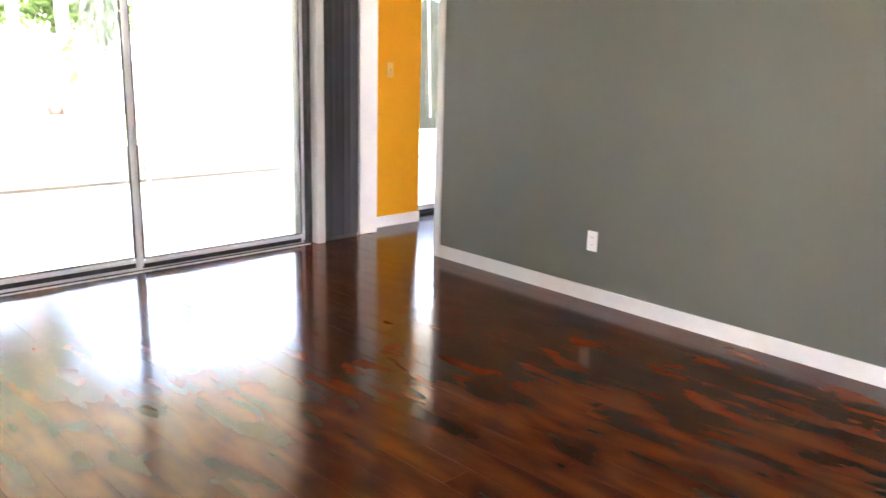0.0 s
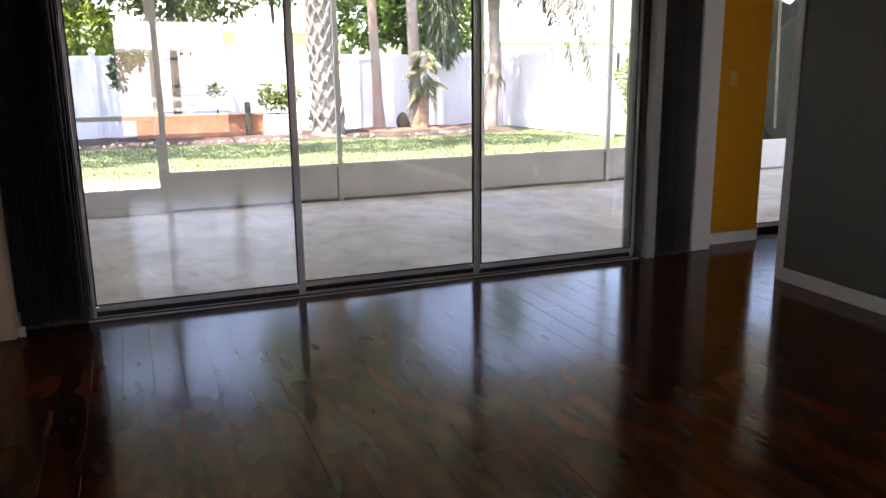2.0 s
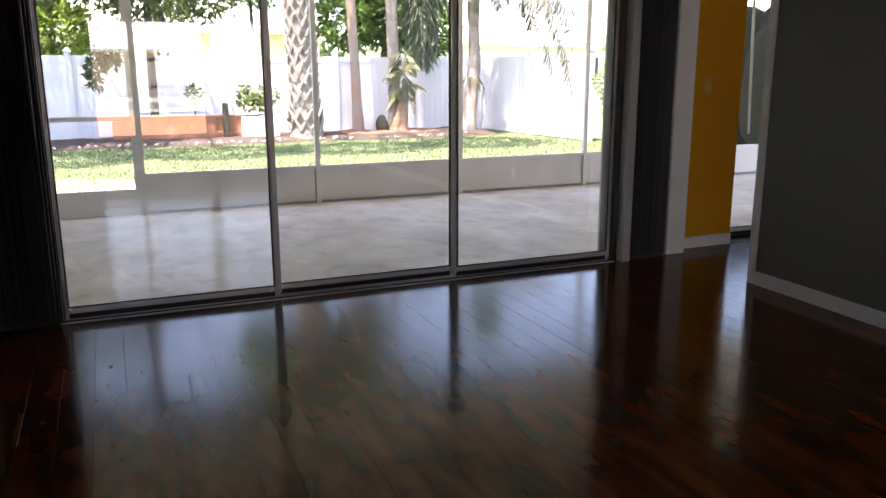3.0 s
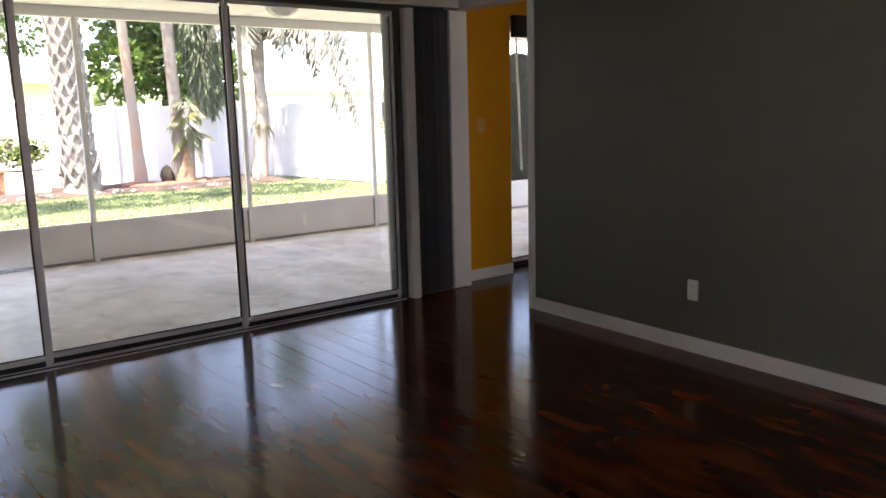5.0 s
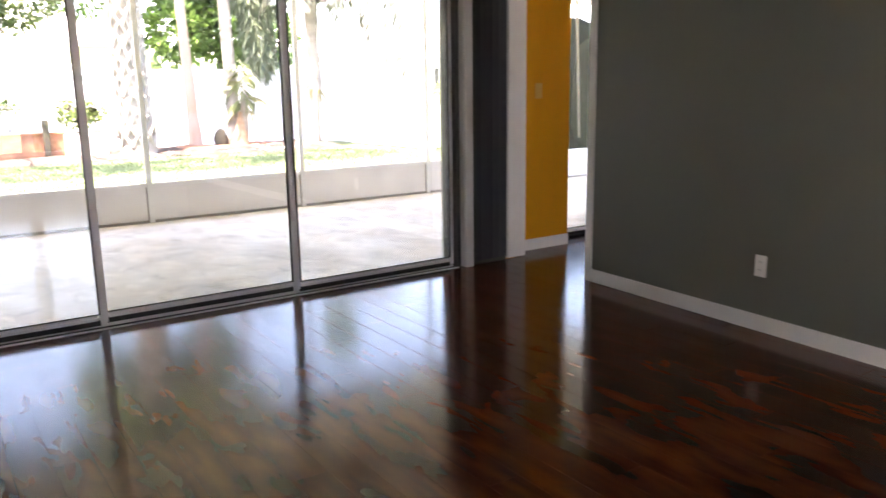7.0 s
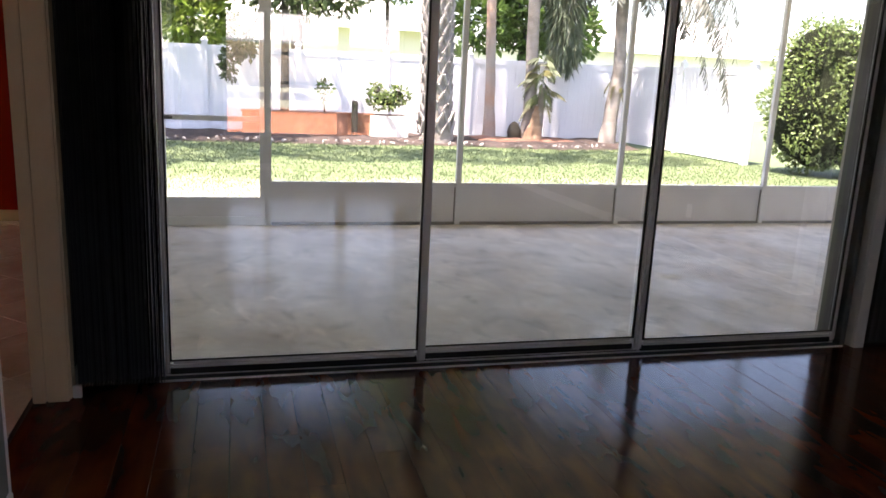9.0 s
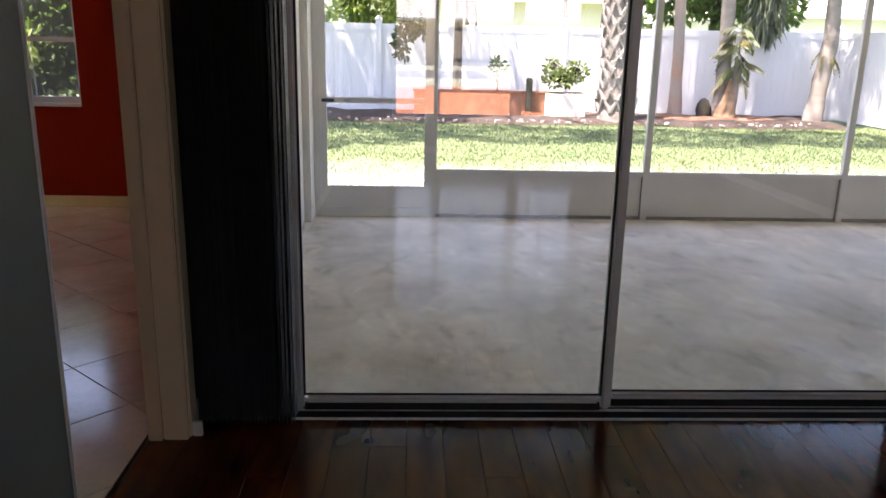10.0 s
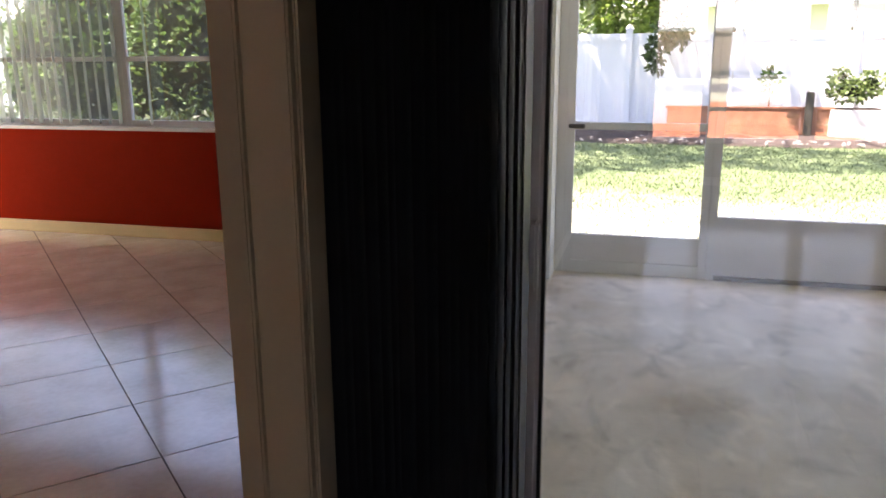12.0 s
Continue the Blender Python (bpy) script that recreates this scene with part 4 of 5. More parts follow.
# its low clump and swollen root
rb = thing("root_stump", (5.6, 13.2, GZ), "tan fibrous flared palm root in the mulch", "stump")
trunk("stump", [(5.6, 13.2, GZ - 0.03), (5.61, 13.2, GZ + 0.2), (5.66, 13.19, GZ + 0.48), (5.7, 13.17, GZ + 0.85)], [0.27, 0.20, 0.13, 0.08],
      mat("root_fibre", (0.46, 0.32, 0.20), 0.95, (0.26, 0.15, 0.09), 9, 60, 1.0, 1.0, 40), rb, n=18, rough=0.14, seed=44)
bm = bmesh.new()
bmesh.ops.create_icosphere(bm, subdivisions=2, radius=0.16)
for v in bm.verts:
    v.co = Vector((v.co.x, v.co.y, v.co.z * 1.6)) * (1 + 0.25 * noise.noise(v.co * 7)) + Vector((5.28, 13.5, GZ + 0.22))
st = thing("cut_stump", (5.28, 13.5, GZ), "small brown cut stump beside the palm", "stump")
part("stump", bm, M_BARK_DARK, st, smooth=True)
yp = thing("young_palm", (5.72, 13.15, GZ), "young palm with green and yellowing drooping leaves", "palm tree")
trunk("trunk", [(5.7, 13.2, GZ), (5.73, 13.16, 0.5), (5.74, 13.12, 1.15)], [0.11, 0.09, 0.07], M_BARK, yp, seed=8)
r = random.Random(9)
for q in range(30):
    frond("leaf", (5.73, 13.13, 0.75 + 1.05 * r.random() ** 0.7), r.uniform(0, 6.28), r.uniform(0.3, 0.62), r.uniform(0.05, 0.3), r.uniform(1.2, 2.4),
          M_FROND_DRY if q % 4 == 0 else M_FROND, yp, 300 + q, 0.2, 12, 0.035)
# grey-green curtain of hanging leaves
hp = thing("weeping_foliage", (6.35, 13.6, 4.6), "grey-green curtain of hanging palm leaves", "foliage")
cloud("leaves", [((6.35, 13.6, 2.75), (0.42, 0.36, 1.25)), ((6.15, 13.6, 3.6), (0.5, 0.4, 0.8)), ((6.55, 13.6, 2.2), (0.25, 0.2, 0.7))], 6500, 0.30, M_FROND_GREY, hp, 410, 0.035, 0.1, droop=3.0)
tb = bmesh.new()
tube(tb, (5.47, 13.55, 6.4), (6.35, 13.6, 4.6), 0.05, 0.03, 6)
part("stalk", tb, M_BARK, hp)

# the low palm by the fence corner, its crown in view
lp = thing("palm", (7.35, 13.0, GZ), "grey palm with a low drooping crown by the fence corner", "palm tree", "slim palms by the fence")
trunk("trunk", [(7.35, 13.0, GZ - 0.05), (7.38, 13.0, 0.4), (7.50, 13.0, 1.6), (7.44, 13.0, 3.3)], [0.22, 0.17, 0.15, 0.13], M_BARK, lp, seed=31, rough=0.1)


def arched_frond(name, start, ctrl, end, leaflet, material, parent, seed, n=46):
    """A palm leaf along a curve that rises from the crown and hangs down at its tip."""
    rr = random.Random(seed)
    verts, faces = [], []
    p0, p1, p2 = Vector(start), Vector(ctrl), Vector(end)
    spine = [(1 - f) ** 2 * p0 + 2 * f * (1 - f) * p1 + f * f * p2 for f in (k / n for k in range(n + 1))]
    for k in range(n):
        a, b = spine[k], spine[k + 1]
        d = (b - a).normalized()
        side = d.cross(Vector((0, 0.2, 1))).normalized()
        w = 0.016 * (1 - 0.7 * k / n)
        i = len(verts)
        verts += [a + side * w, a - side * w, b - side * w, b + side * w]
        faces += [(i, i + 1, i + 2), (i, i + 2, i + 3)]
        if k < 5:
            continue
        f = k / n
        ln = leaflet * (0.45 + 0.55 * math.sin(math.pi * f ** 1.4)) * rr.uniform(0.75, 1.2)
        for sg in (1, -1):
            tip = (side * sg * 0.7 + d * 0.35 + Vector((rr.uniform(-0.15, 0.15), rr.uniform(-0.3, 0.3), -0.8))).normalized() * ln
            i = len(verts)
            verts += [a, a + d * 0.03, a + tip, a + tip * 0.55 + d * 0.05]
            faces += [(i, i + 1, i + 3), (i, i + 3, i + 2)]
    me = bpy.data.meshes.new(name)
    me.from_pydata([tuple(v) for v in verts], [], faces)
    me.materials.append(material)
    return part(name, me, None, parent)


CROWN = (7.44, 13.0, 3.25)
for q, (ctrl, end) in enumerate((((7.9, 11.0, 4.7), (8.12, 10.1, 0.95)), ((7.7, 11.2, 4.5), (7.8, 10.4, 1.3)), ((8.0, 11.0, 4.6), (8.0, 10.0, 1.15)), ((7.6, 11.0, 4.7), (7.65, 10.3, 1.6)), ((8.2, 11.2, 5.0), (8.25, 10.3, 1.9)), ((7.2, 11.4, 4.6), (7.3, 10.7, 2.2)), ((8.3, 11.5, 4.8), (8.4, 10.5, 2.6)), ((7.9, 11.8, 4.4), (8.1, 11.0, 2.7)), ((9.2, 13.2, 5.2), (10.3, 13.2, 2.3)), ((8.4, 12.5, 4.2), (8.75, 12.4, 2.4)),
                                 ((6.6, 12.9, 4.4), (6.1, 12.8, 2.9)), ((6.9, 12.3, 4.2), (6.7, 11.8, 3.0)), ((7.5, 12.0, 4.2), (7.7, 11.6, 2.9)), ((7.3, 13.9, 4.4), (7.2, 14.6, 3.0)),
                                 ((8.2, 13.8, 4.6), (8.9, 14.4, 3.0)), ((6.6, 13.6, 4.6), (6.0, 14.1, 3.3)))):
    if q in (3, 5):
        continue
    side = 0.35 if q < 8 else 0.0
    arched_frond("frond", CROWN, (ctrl[0] + side * 0.6, ctrl[1], ctrl[2]), (end[0] + side, end[1], end[2]), 0.55, M_FROND_DIM, lp, 500 + q, 90)
for q in range(6):
    frond("dry_leaf", (7.48, 13.0, 1.5 - 0.05 * q), 0.5 + q * 1.1, 0.35, 0.02, 2.2, M_FROND_DRY, lp, 560 + q, 0.12, 8)

# ---- broadleaf trees ----
def tree(at, blobs, label, seed, count, size, material, trunk_r=0.2, bark=M_BARK_DARK, aspect=0.5, droop=0.0, lean=0.4):
    t = thing("tree", at, label, "tree")
    x0, y0, z0 = at
    top = min(b[0][2] - b[1][2] * 0.3 for b in blobs)
    cx = sum(b[0][0] for b in blobs) / len(blobs)
    cy = sum(b[0][1] for b in blobs) / len(blobs)
    fork = (x0 + (cx - x0) * lean, y0 + (cy - y0) * lean, max(z0 + 0.8, top * 0.97))
    trunk("trunk", [(x0, y0, z0 - 0.05), fork], [trunk_r, trunk_r * 0.7], bark, t, seed=seed)
    for c, rad in blobs:
        limb("limb", fork, (c[0], c[1], c[2]), trunk_r * 0.45, trunk_r * 0.1, bark, t)
    cloud("crown", blobs, count, size, material, t, seed, aspect, droop=droop)
    return t


tree((6.4, 16.4, GZ), [((5.2, 15.9, 2.7), (0.9, 0.8, 0.9)), ((6.5, 16.2, 3.0), (1.3, 1.0, 1.3)), ((7.6, 16.2, 2.6), (0.9, 0.8, 1.0)), ((6.2, 16.6, 3.8), (1.5, 1.2, 0.9))],
     "leafy green tree with large glossy leaves behind the fence", 61, 5200, 0.24, M_LEAF, 0.16)
tree((-4.8, 12.9, GZ), [((-4.6, 12.6, 4.2), (2.4, 1.8, 1.4)), ((-2.6, 12.9, 3.4), (1.5, 1.2, 1.3)), ((-1.3, 13.0, 3.9), (1.5, 1.2, 1.1)), ((-3.4, 11.8, 5.0), (2.2, 2.0, 1.2))],
     "dark leafy shade tree overhanging the fence", 62, 13000, 0.16, M_LEAF_DARK, 0.22)
tree((0.6, 16.0, GZ), [((0.4, 15.6, 3.1), (1.3, 1.0, 0.8)), ((1.5, 15.7, 3.4), (1.2, 1.0, 0.9)), ((-0.7, 15.6, 3.6), (1.2, 1.0, 0.9))],
     "dark leafy tree behind the fence", 63, 4200, 0.16, M_LEAF_DARK, 0.18)
tree((-1.7, 16.2, GZ), [((-1.7, 15.9, 2.3), (0.9, 0.7, 0.7)), ((-2.3, 16.0, 2.9), (0.8, 0.7, 0.6))], "lime green shrub showing above the fence", 64, 1500, 0.24, M_LEAF_LIME, 0.06)
tree((3.9, 17.2, GZ), [((2.7, 15.8, 5.9), (0.85, 0.8, 1.0)), ((3.9, 15.8, 6.0), (0.95, 0.8, 1.1)), ((5.2, 15.8, 5.8), (0.9, 0.8, 1.1)), ((4.3, 15.9, 7.5), (1.6, 1.0, 0.9))],
     "tall sunlit lime green tree behind the palms", 66, 6500, 0.24, M_LEAF_LIME, 0.13)
tree((9.4, 17.0, GZ), [((9.3, 15.9, 5.9), (0.55, 0.6, 0.9))], "slim tall tree behind the fence corner", 69, 900, 0.22, M_LEAF_LIME, 0.07)
tree((3.0, 17.0, GZ), [((3.0, 17.0, 3.6), (0.9, 0.8, 0.7)), ((2.4, 17.0, 3.9), (0.7, 0.6, 0.5))], "slender young tree behind the fence", 65, 900, 0.16, M_LEAF, 0.07)
# spreading canopy, unseen above the lanai roof, added to shade the far half of the lawn
tree((0.12, 13.55, GZ), [((0.3, 13.2, 3.2), (0.9, 0.7, 0.8)), ((-0.9, 9.6, 5.2), (2.0, 1.5, 0.8)), ((1.8, 9.3, 5.4), (2.0, 1.5, 0.8)), ((4.4, 9.4, 5.8), (1.8, 1.5, 0.8)), ((-3.6, 9.2, 5.2), (1.8, 1.6, 0.8))],
     "dark-trunked shade tree spreading over the lawn", 67, 7000, 0.2, M_LEAF_DARK, 0.1, lean=0.03)
tw = thing("hanging_branch", (-0.9, 13.2, 2.2), "dark leafy branch hanging in front of the fence", "branch")
bm = bmesh.new()
tube(bm, (-0.2, 13.3, 2.6), (-0.8, 13.2, 1.75), 0.03, 0.02, 6)
tube(bm, (-0.8, 13.2, 1.75), (-1.0, 13.2, 1.3), 0.02, 0.008, 6)
part("twig", bm, M_BARK_DARK, tw)
cloud("leaves", [((-0.72, 13.2, 1.72), (0.36, 0.25, 0.3)), ((-1.0, 13.2, 1.36), (0.2, 0.18, 0.4))], 460, 0.14, M_LEAF_DARK, tw, 68, 0.5, 0.2, droop=0.6)

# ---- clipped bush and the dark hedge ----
# near-black solid cores paint the shade deep inside each bush
M_INNER_SHADE = mat("inner_shade", (0.010, 0.012, 0.006), 0.95, (0.006, 0.008, 0.004), 6, 40, 0.9, 1.0, 20, spec=0.05)


def bush(at, blobs, label, seed, count, size, material, solid=0.78):
    t = thing("bush", at, label, "bush")
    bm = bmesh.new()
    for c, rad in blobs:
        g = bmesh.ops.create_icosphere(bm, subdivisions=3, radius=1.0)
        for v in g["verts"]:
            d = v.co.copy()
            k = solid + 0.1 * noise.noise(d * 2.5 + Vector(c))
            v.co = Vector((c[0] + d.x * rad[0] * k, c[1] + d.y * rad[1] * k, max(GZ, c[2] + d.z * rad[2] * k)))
    part("shade_core", bm, M_INNER_SHADE, t, "near-black core for the shade between the leaves", smooth=True)
    cloud("leaves", blobs, count, size, material, t, seed, 0.55, 0.8)
    return t


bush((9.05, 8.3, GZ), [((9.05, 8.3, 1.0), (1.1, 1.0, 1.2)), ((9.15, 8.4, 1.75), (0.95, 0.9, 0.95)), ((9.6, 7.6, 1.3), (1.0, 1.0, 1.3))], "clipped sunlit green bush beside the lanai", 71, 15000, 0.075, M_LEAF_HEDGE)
# leaf colour taken down almost to black, to hold the hedge's shade
M_LEAF_SHADE = mat("shaded_hedge_leaf", (0.012, 0.016, 0.009), 0.9, (0.02, 0.026, 0.013), 2, 20, 0.8, by_island=0.4, spec=0.1)
bush((10.6, 6.6, GZ), [((9.9, 5.3, 1.0), (1.0, 1.1, 1.45)), ((10.4, 6.0, 1.0), (1.0, 1.1, 1.5)), ((10.9, 6.7, 1.0), (1.0, 1.1, 1.6)), ((11.5, 7.4, 1.0), (1.0, 1.1, 1.6)), ((12.1, 8.1, 1.0), (1.0, 1.1, 1.6)), ((12.8, 9.0, 1.0), (1.0, 1.2, 1.6)), ((9.7, 6.5, 1.0), (0.9, 0.9, 1.5)), ((10.6, 7.8, 1.0), (1.0, 1.0, 1.6)), ((11.6, 9.1, 1.0), (1.0, 1.0, 1.6))], "dense hedge past the lanai with shade in its leaf colour", 72, 14000, 0.09, M_LEAF_SHADE, 0.96)
# tree out of view, added only to keep the sun off the hedge
tree((12.6, 4.4, GZ), [((8.0, 4.5, 6.4), (1.4, 1.3, 0.7)), ((8.9, 5.6, 6.5), (1.4, 1.3, 0.7)), ((9.8, 6.6, 6.5), (1.3, 1.3, 0.7)), ((10.6, 7.7, 6.6), (1.3, 1.3, 0.7))],
     "unseen tall tree added to shade the hedge", 77, 9000, 0.22, M_LEAF_DARK, 0.18, lean=0.1)

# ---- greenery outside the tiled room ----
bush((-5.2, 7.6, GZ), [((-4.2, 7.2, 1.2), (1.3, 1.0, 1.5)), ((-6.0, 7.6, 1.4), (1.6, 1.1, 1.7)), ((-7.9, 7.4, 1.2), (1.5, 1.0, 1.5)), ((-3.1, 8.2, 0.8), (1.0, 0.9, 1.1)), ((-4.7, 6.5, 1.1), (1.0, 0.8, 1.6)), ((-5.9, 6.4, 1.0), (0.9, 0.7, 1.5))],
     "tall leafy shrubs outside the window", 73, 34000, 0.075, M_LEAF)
bush((-5.6, 5.4, GZ), [((-4.0, 5.3, 0.3), (0.9, 0.5, 0.6)), ((-5.5, 5.4, 0.3), (1.0, 0.5, 0.62)), ((-7.1, 5.5, 0.3), (1.0, 0.5, 0.6)), ((-8.6, 5.6, 0.3), (1.0, 0.5, 0.65))],
     "low row of green shrubs below the window", 76, 5000, 0.08, M_LEAF_DARK)
lb = thing("lime_sprig", (-4.62, 5.6, GZ), "sprig of bright lime leaves outside the window", "shrub")
trunk("stem", [(-4.62, 5.6, GZ), (-4.66, 5.6, 1.25)], [0.012, 0.008], M_BARK, lb, 6)
cloud("leaves", [((-4.68, 5.6, 1.3), (0.14, 0.12, 0.22))], 40, 0.12, M_LEAF_LIME, lb, 74, 0.6, 0.2)

# ---- neighbouring houses ----
def house(x0, x1, y0, y1, wall_h, roof_h, wall_mat, roof_mat, label, windows=(), overhang=0.5):
    hs = thing("house", ((x0 + x1) / 2, (y0 + y1) / 2, GZ), label, "house")
    part("wall", boxes((x0, y0, GZ, x1, y1, wall_h)), wall_mat, hs)
    part("fascia", boxes((x0 - overhang, y0 - overhang, wall_h, x1 + overhang, y1 + overhang, wall_h + 0.18)), M_WHITE, hs)
    bm = bmesh.new()
    a, b, c, d = x0 - overhang, x1 + overhang, y0 - overhang, y1 + overhang
    ym, z = (c + d) / 2, wall_h + 0.18
    in_ = (d - c) / 2
    vs = [bm.verts.new(v) for v in ((a, c, z), (b, c, z), (b, d, z), (a, d, z), (a + in_, ym, z + roof_h), (b - in_, ym, z + roof_h))]
    for f in ((0, 1, 5, 4), (1, 2, 5), (2, 3, 4, 5), (3, 0, 4), (3, 2, 1, 0)):
        bm.faces.new([vs[k] for k in f])
    part("roof", bm, roof_mat, hs)
    for wx, wz, ww, wh in windows:
        w = part("window", boxes((wx, y0 - 0.05, wz, wx + ww, y0 + 0.02, wz + wh)), M_WHITE, hs)
        part("pane", boxes((wx + 0.06, y0 - 0.056, wz + 0.06, wx + ww - 0.06, y0 - 0.051, wz + wh - 0.06)), mat("dark_pane", (0.03, 0.035, 0.04), 0.08), w)
    return hs


M_CREAM = mat("cream_wall", (0.74, 0.70, 0.55), 0.85, (0.66, 0.62, 0.48), 1, 20, 0.5, 0.3, 30)
M_ROOF = mat("pale_shingle", (0.62, 0.60, 0.57), 0.9, (0.48, 0.46, 0.44), 2, 12, 0.9, 0.5, 12)
house(-3.0, 6.5, 24.0, 33.0, 2.7, 1.9, M_CREAM, M_ROOF, "cream neighbouring house with a pale hipped roof")
house(11.5, 28.0, 27.0, 38.0, 2.5, 1.7, M_STUCCO, M_ROOF, "white neighbouring house with a pale roof", [(19.0, 1.0, 1.6, 1.1)])
house(-30.0, -9.0, 26.0, 36.0, 2.7, 1.9, M_STUCCO, M_ROOF, "pale neighbouring house past the fence", [(-14.0, 1.0, 1.6, 1.1)])
# far tree line
M_FAR = leaf_mat("far_leaf", (0.06, 0.10, 0.03), (0.10, 0.14, 0.05))
far = thing("far_trees", (10, 62, GZ), "distant row of green trees", "trees", kind="stuff")
r = random.Random(90)
blobs = [((-60 + k * 5.5, 62 + r.uniform(-4, 4), 2.2 + r.uniform(-0.4, 0.6)), (4.0, 3.0, r.uniform(1.4, 2.4))) for k in range(28)]
cloud("crowns", blobs, 9000, 0.9, M_FAR, far, 91, 0.6, 0.5)

# ---- front yard ----
M_ORANGE = mat("orange_mulch", (0.48, 0.16, 0.05), 0.95, (0.36, 0.11, 0.035), 5, 60, 0.9, 1.0, 60)
structure("front_bed", boxes((-1.6, -24.0, GZ - 0.1, 2.4, -10.5, GZ + 0.03)), M_ORANGE, "orange mulch bed in the front yard", "mulch bed")
structure("driveway", boxes((2.6, -40.0, GZ - 0.1, 9.0, -8.2, GZ + 0.02)), M_CONC, "pale concrete driveway", "driveway")
structure("road", boxes((-200, -40.0, GZ - 0.1, 200, -31.0, GZ + 0.015)), mat("asphalt", (0.06, 0.06, 0.06), 0.9, (0.09, 0.09, 0.09), 3, 90, 0.8, 0.4, 80), "grey asphalt street", "road")
bush((1.9, -15.0, GZ), [((1.9, -15.0, 0.5), (0.5, 0.5, 0.7))], "rounded green shrub in the front yard", 82, 900, 0.1, M_LEAF)
bush((3.0, -16.0, GZ), [((3.0, -16.0, 0.4), (0.8, 0.6, 0.6))], "low green shrub beside the driveway", 83, 900, 0.1, M_LEAF)
house(-16.0, 14.0, -62.0, -50.0, 2.7, 2.0, mat("tan_wall", (0.62, 0.45, 0.32), 0.85), M_ROOF, "tan house across the street")

# ---- raised planter by the fence ----
M_TERRA = mat("terracotta", (0.50, 0.22, 0.12), 0.9, (0.28, 0.13, 0.075), 7, 50, 1.0, 0.9, 30)
pl = thing("raised_planter", (0.6, 13.45, GZ), "low orange terracotta raised planter in front of the fence", "planter")
part("front", boxes((-0.75, 13.22, GZ, 1.95, 13.30, 0.42), bevel=0.01), M_TERRA, pl)
part("soil", boxes((-0.72, 13.30, GZ, 1.92, 13.7, 0.36)), M_MULCH, pl)
part("edge", boxes((-0.78, 13.19, 0.42, 1.98, 13.33, 0.46), bevel=0.006), M_TERRA, pl, "terracotta capping")
wp = thing("planter_box", (2.3, 13.3, GZ), "pale square planter box beside the palm", "planter")
part("box", boxes((1.9, 13.1, GZ, 2.72, 13.6, 0.42), bevel=0.012), M_STUCCO, wp)
part("soil", boxes((1.95, 13.15, 0.42, 2.67, 13.55, 0.44)), M_MULCH, wp)
bush((2.35, 13.4, 0.42), [((2.2, 13.4, 0.72), (0.4, 0.22, 0.2)), ((2.5, 13.4, 0.84), (0.3, 0.2, 0.22)), ((2.05, 13.4, 0.95), (0.18, 0.15, 0.16))], "loose green shrub in the pale planter", 84, 620, 0.10, M_LEAF_HEDGE, 0.5)
ps = thing("garden_post", (1.55, 13.1, GZ), "short dark timber post by the planter", "post")
part("shaft", boxes((1.49, 13.04, GZ, 1.61, 13.16, 0.72), bevel=0.015), M_BARK_DARK, ps)
tp = thing("topiary", (0.95, 13.45, 0.36), "small round topiary in the raised planter", "shrub")
trunk("stem", [(0.95, 13.45, 0.34), (0.95, 13.45, 0.85)], [0.02, 0.015], M_BARK_DARK, tp, 6)
cloud("leaves", [((0.95, 13.45, 0.9), (0.2, 0.17, 0.26))], 110, 0.11, M_LEAF, tp, 85, 0.5, 0.3)

# ==== floor planks and tiles ====
def plank_mesh(w, length):
    bm = boxes((0.0005, 0.0005, -0.010, w - 0.0005, length - 0.0005, 0.0))
    top = [e for e in bm.edges if all(abs(v.co.z) < 1e-6 for v in e.verts)]
    bmesh.ops.bevel(bm, geom=top, offset=0.0008, segments=1, affect='EDGES')
    return mesh_of("plank", bm, M_WOOD)


PW, PL = 0.13, 1.215
FLOOR = bpy.data.objects["floor"]
plank_cache = {}


def lay(x, y0, y1, w=PW):
    key = (round(w, 4), round(y1 - y0, 4))
    if key not in plank_cache:
        plank_cache[key] = plank_mesh(*key)
    p = new("plank", plank_cache[key])
    p.location = (x, y0, 0.0)
    p.rotation_euler = (0.0, random.gauss(0, 0.0005), 0.0)
    p.parent = FLOOR


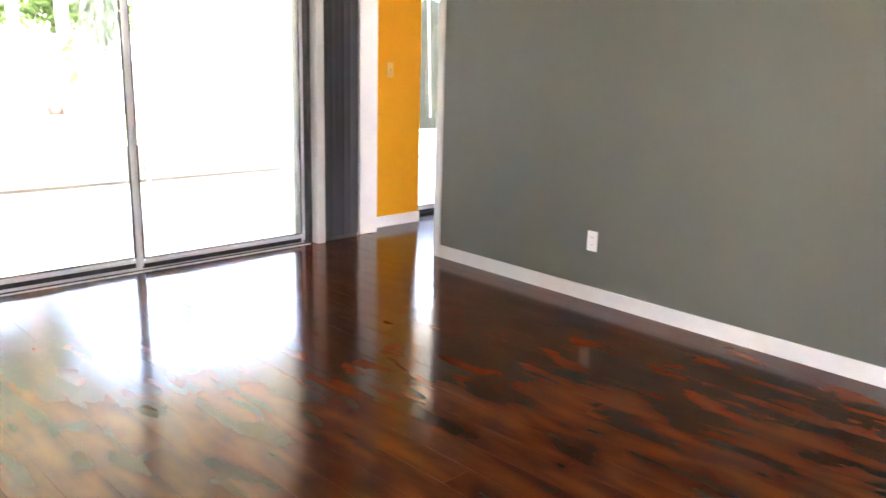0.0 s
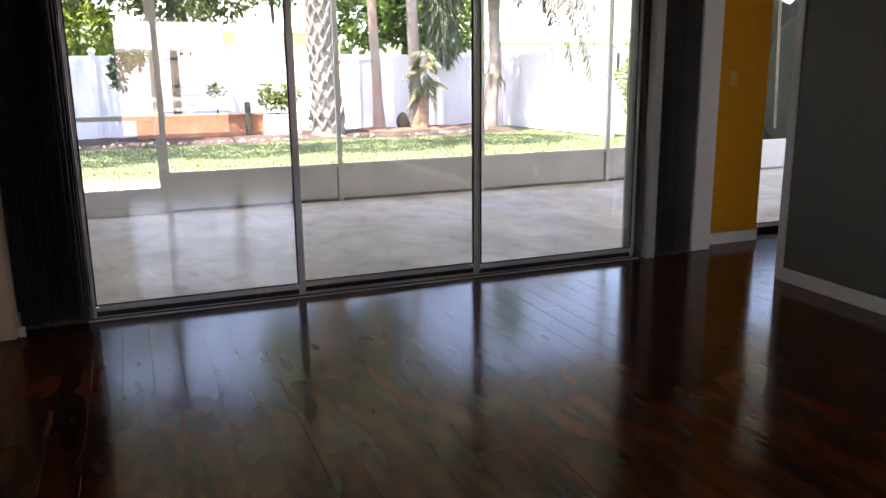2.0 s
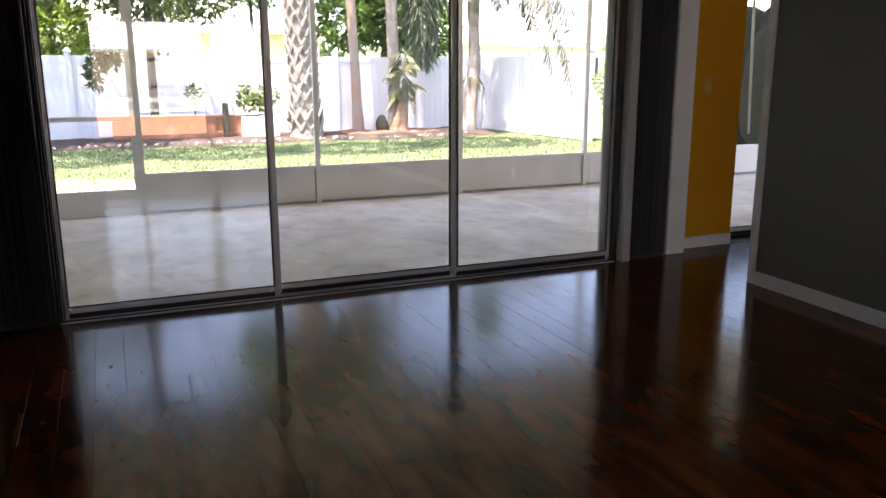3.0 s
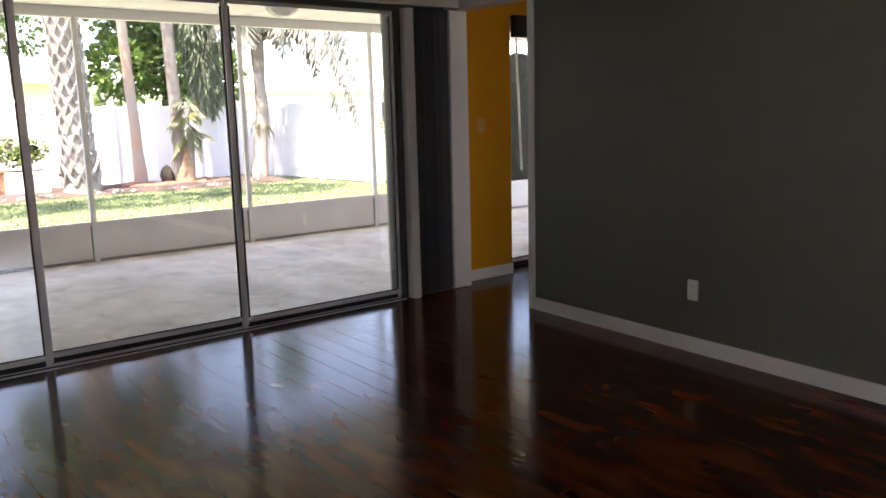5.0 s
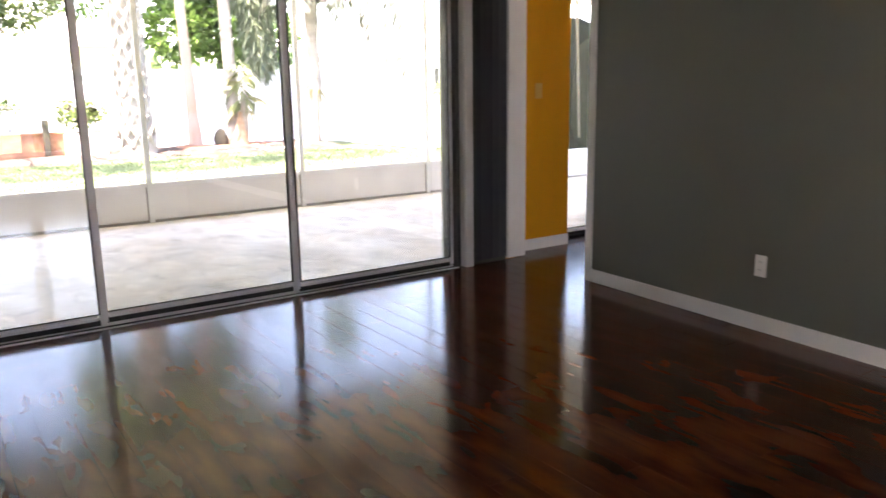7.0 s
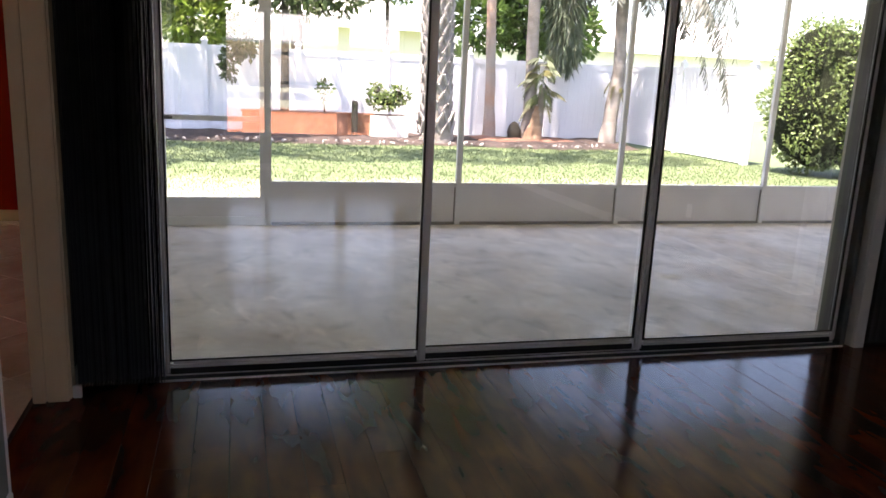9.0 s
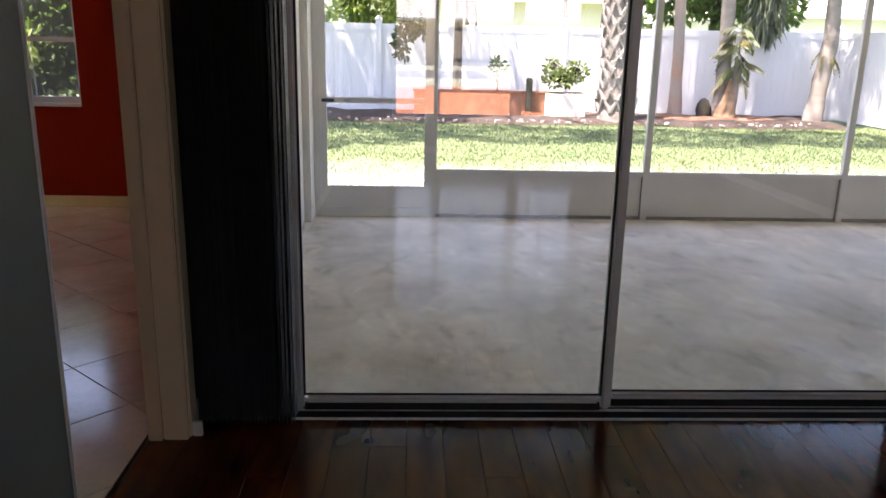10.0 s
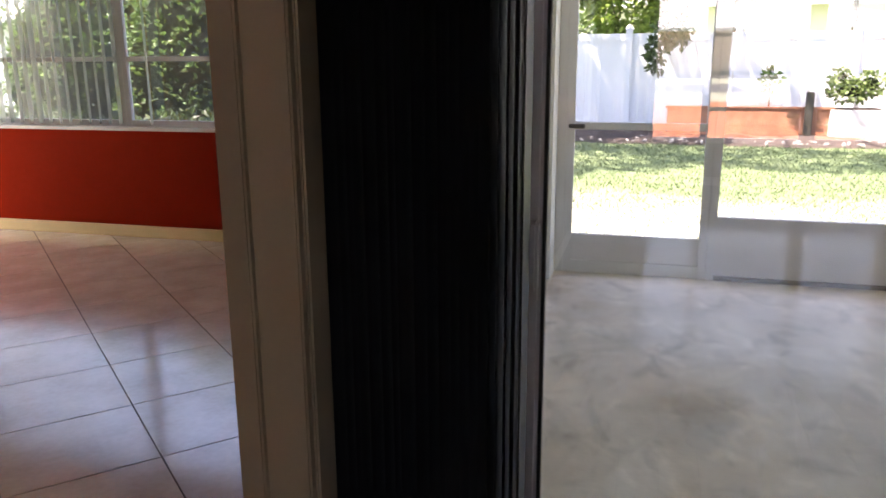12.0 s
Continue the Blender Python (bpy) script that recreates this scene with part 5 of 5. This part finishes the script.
x = XW - 0.13
row = 0
OFFS = (0.0, 0.4, 0.8, 0.2, 0.6, 1.0)
far_rows = bmesh.new()
while x < 6.45:
    top = -0.057 if x < 2.89 else (0.098 if x < 3.6 else 0.30)
    y = top - OFFS[row % 6] - 0.2
    ends = [top]
    while y > YB:
        ends.append(round(y, 4))
        y -= PL
    ends.append(YB)
    for b, a in zip(ends, ends[1:]):
        if b - a < 0.03:
            continue
        if x > 4.2 or (x > 2.9 and a < -1.6):
            box(far_rows, x + 0.0005, a + 0.0005, -0.01, x + PW - 0.0005, b - 0.0005, 0.0)
        else:
            lay(x, a, b)
    x += PW
    row += 1
far_planks = tagged(part("planks", far_rows, M_WOOD, FLOOR), kind="stuff")

TILED = bpy.data.objects["floor_tiled_room"]
TS = 0.497
TA = radians(47.2)
bm = boxes((-TS / 2 + 0.003, -TS / 2 + 0.003, -0.008, TS / 2 - 0.003, TS / 2 - 0.003, 0.0))
bmesh.ops.bevel(bm, geom=[e for e in bm.edges if all(abs(v.co.z) < 1e-6 for v in e.verts)], offset=0.0006, segments=1, affect='EDGES')
TILE = mesh_of("tile", bm, M_TILE)
uy = Vector((math.cos(TA), math.sin(TA), 0))
ux = Vector((-uy.y, uy.x, 0))
X_EDGE, Y_EDGE = -1.70, 3.712
for i in range(-16, 18):
    for j in range(-16, 18):
        c = Vector((-2.57, 0.75, 0)) + ux * (TS * (i + 0.5)) + uy * (TS * (j + 0.5))
        reach = TS * 0.7071
        if not (-7.0 - reach < c.x < X_EDGE + reach and -3.2 - reach < c.y < Y_EDGE + reach):
            continue
        data = TILE
        m = pose(c.x, c.y, 0, 0, 0, 47.2)
        if c.x > X_EDGE - reach or c.y > Y_EDGE - reach or c.x < -7.0 + reach or c.y < -3.2 + reach:
            bm = bmesh.new()
            bm.from_mesh(TILE)
            bm.transform(m)
            for co, no in (((X_EDGE, 0, 0), (1, 0, 0)), ((0, Y_EDGE, 0), (0, 1, 0)), ((-7.0, 0, 0), (-1, 0, 0)), ((0, -3.2, 0), (0, -1, 0))):
                bmesh.ops.bisect_plane(bm, geom=bm.verts[:] + bm.edges[:] + bm.faces[:], plane_co=co, plane_no=no, clear_outer=True)
            if not bm.faces:
                bm.free()
                continue
            bm.transform(m.inverted())
            data = mesh_of("tile", bm, M_TILE)
        t = new("tile", data)
        t.matrix_basis = m
        t.parent = TILED
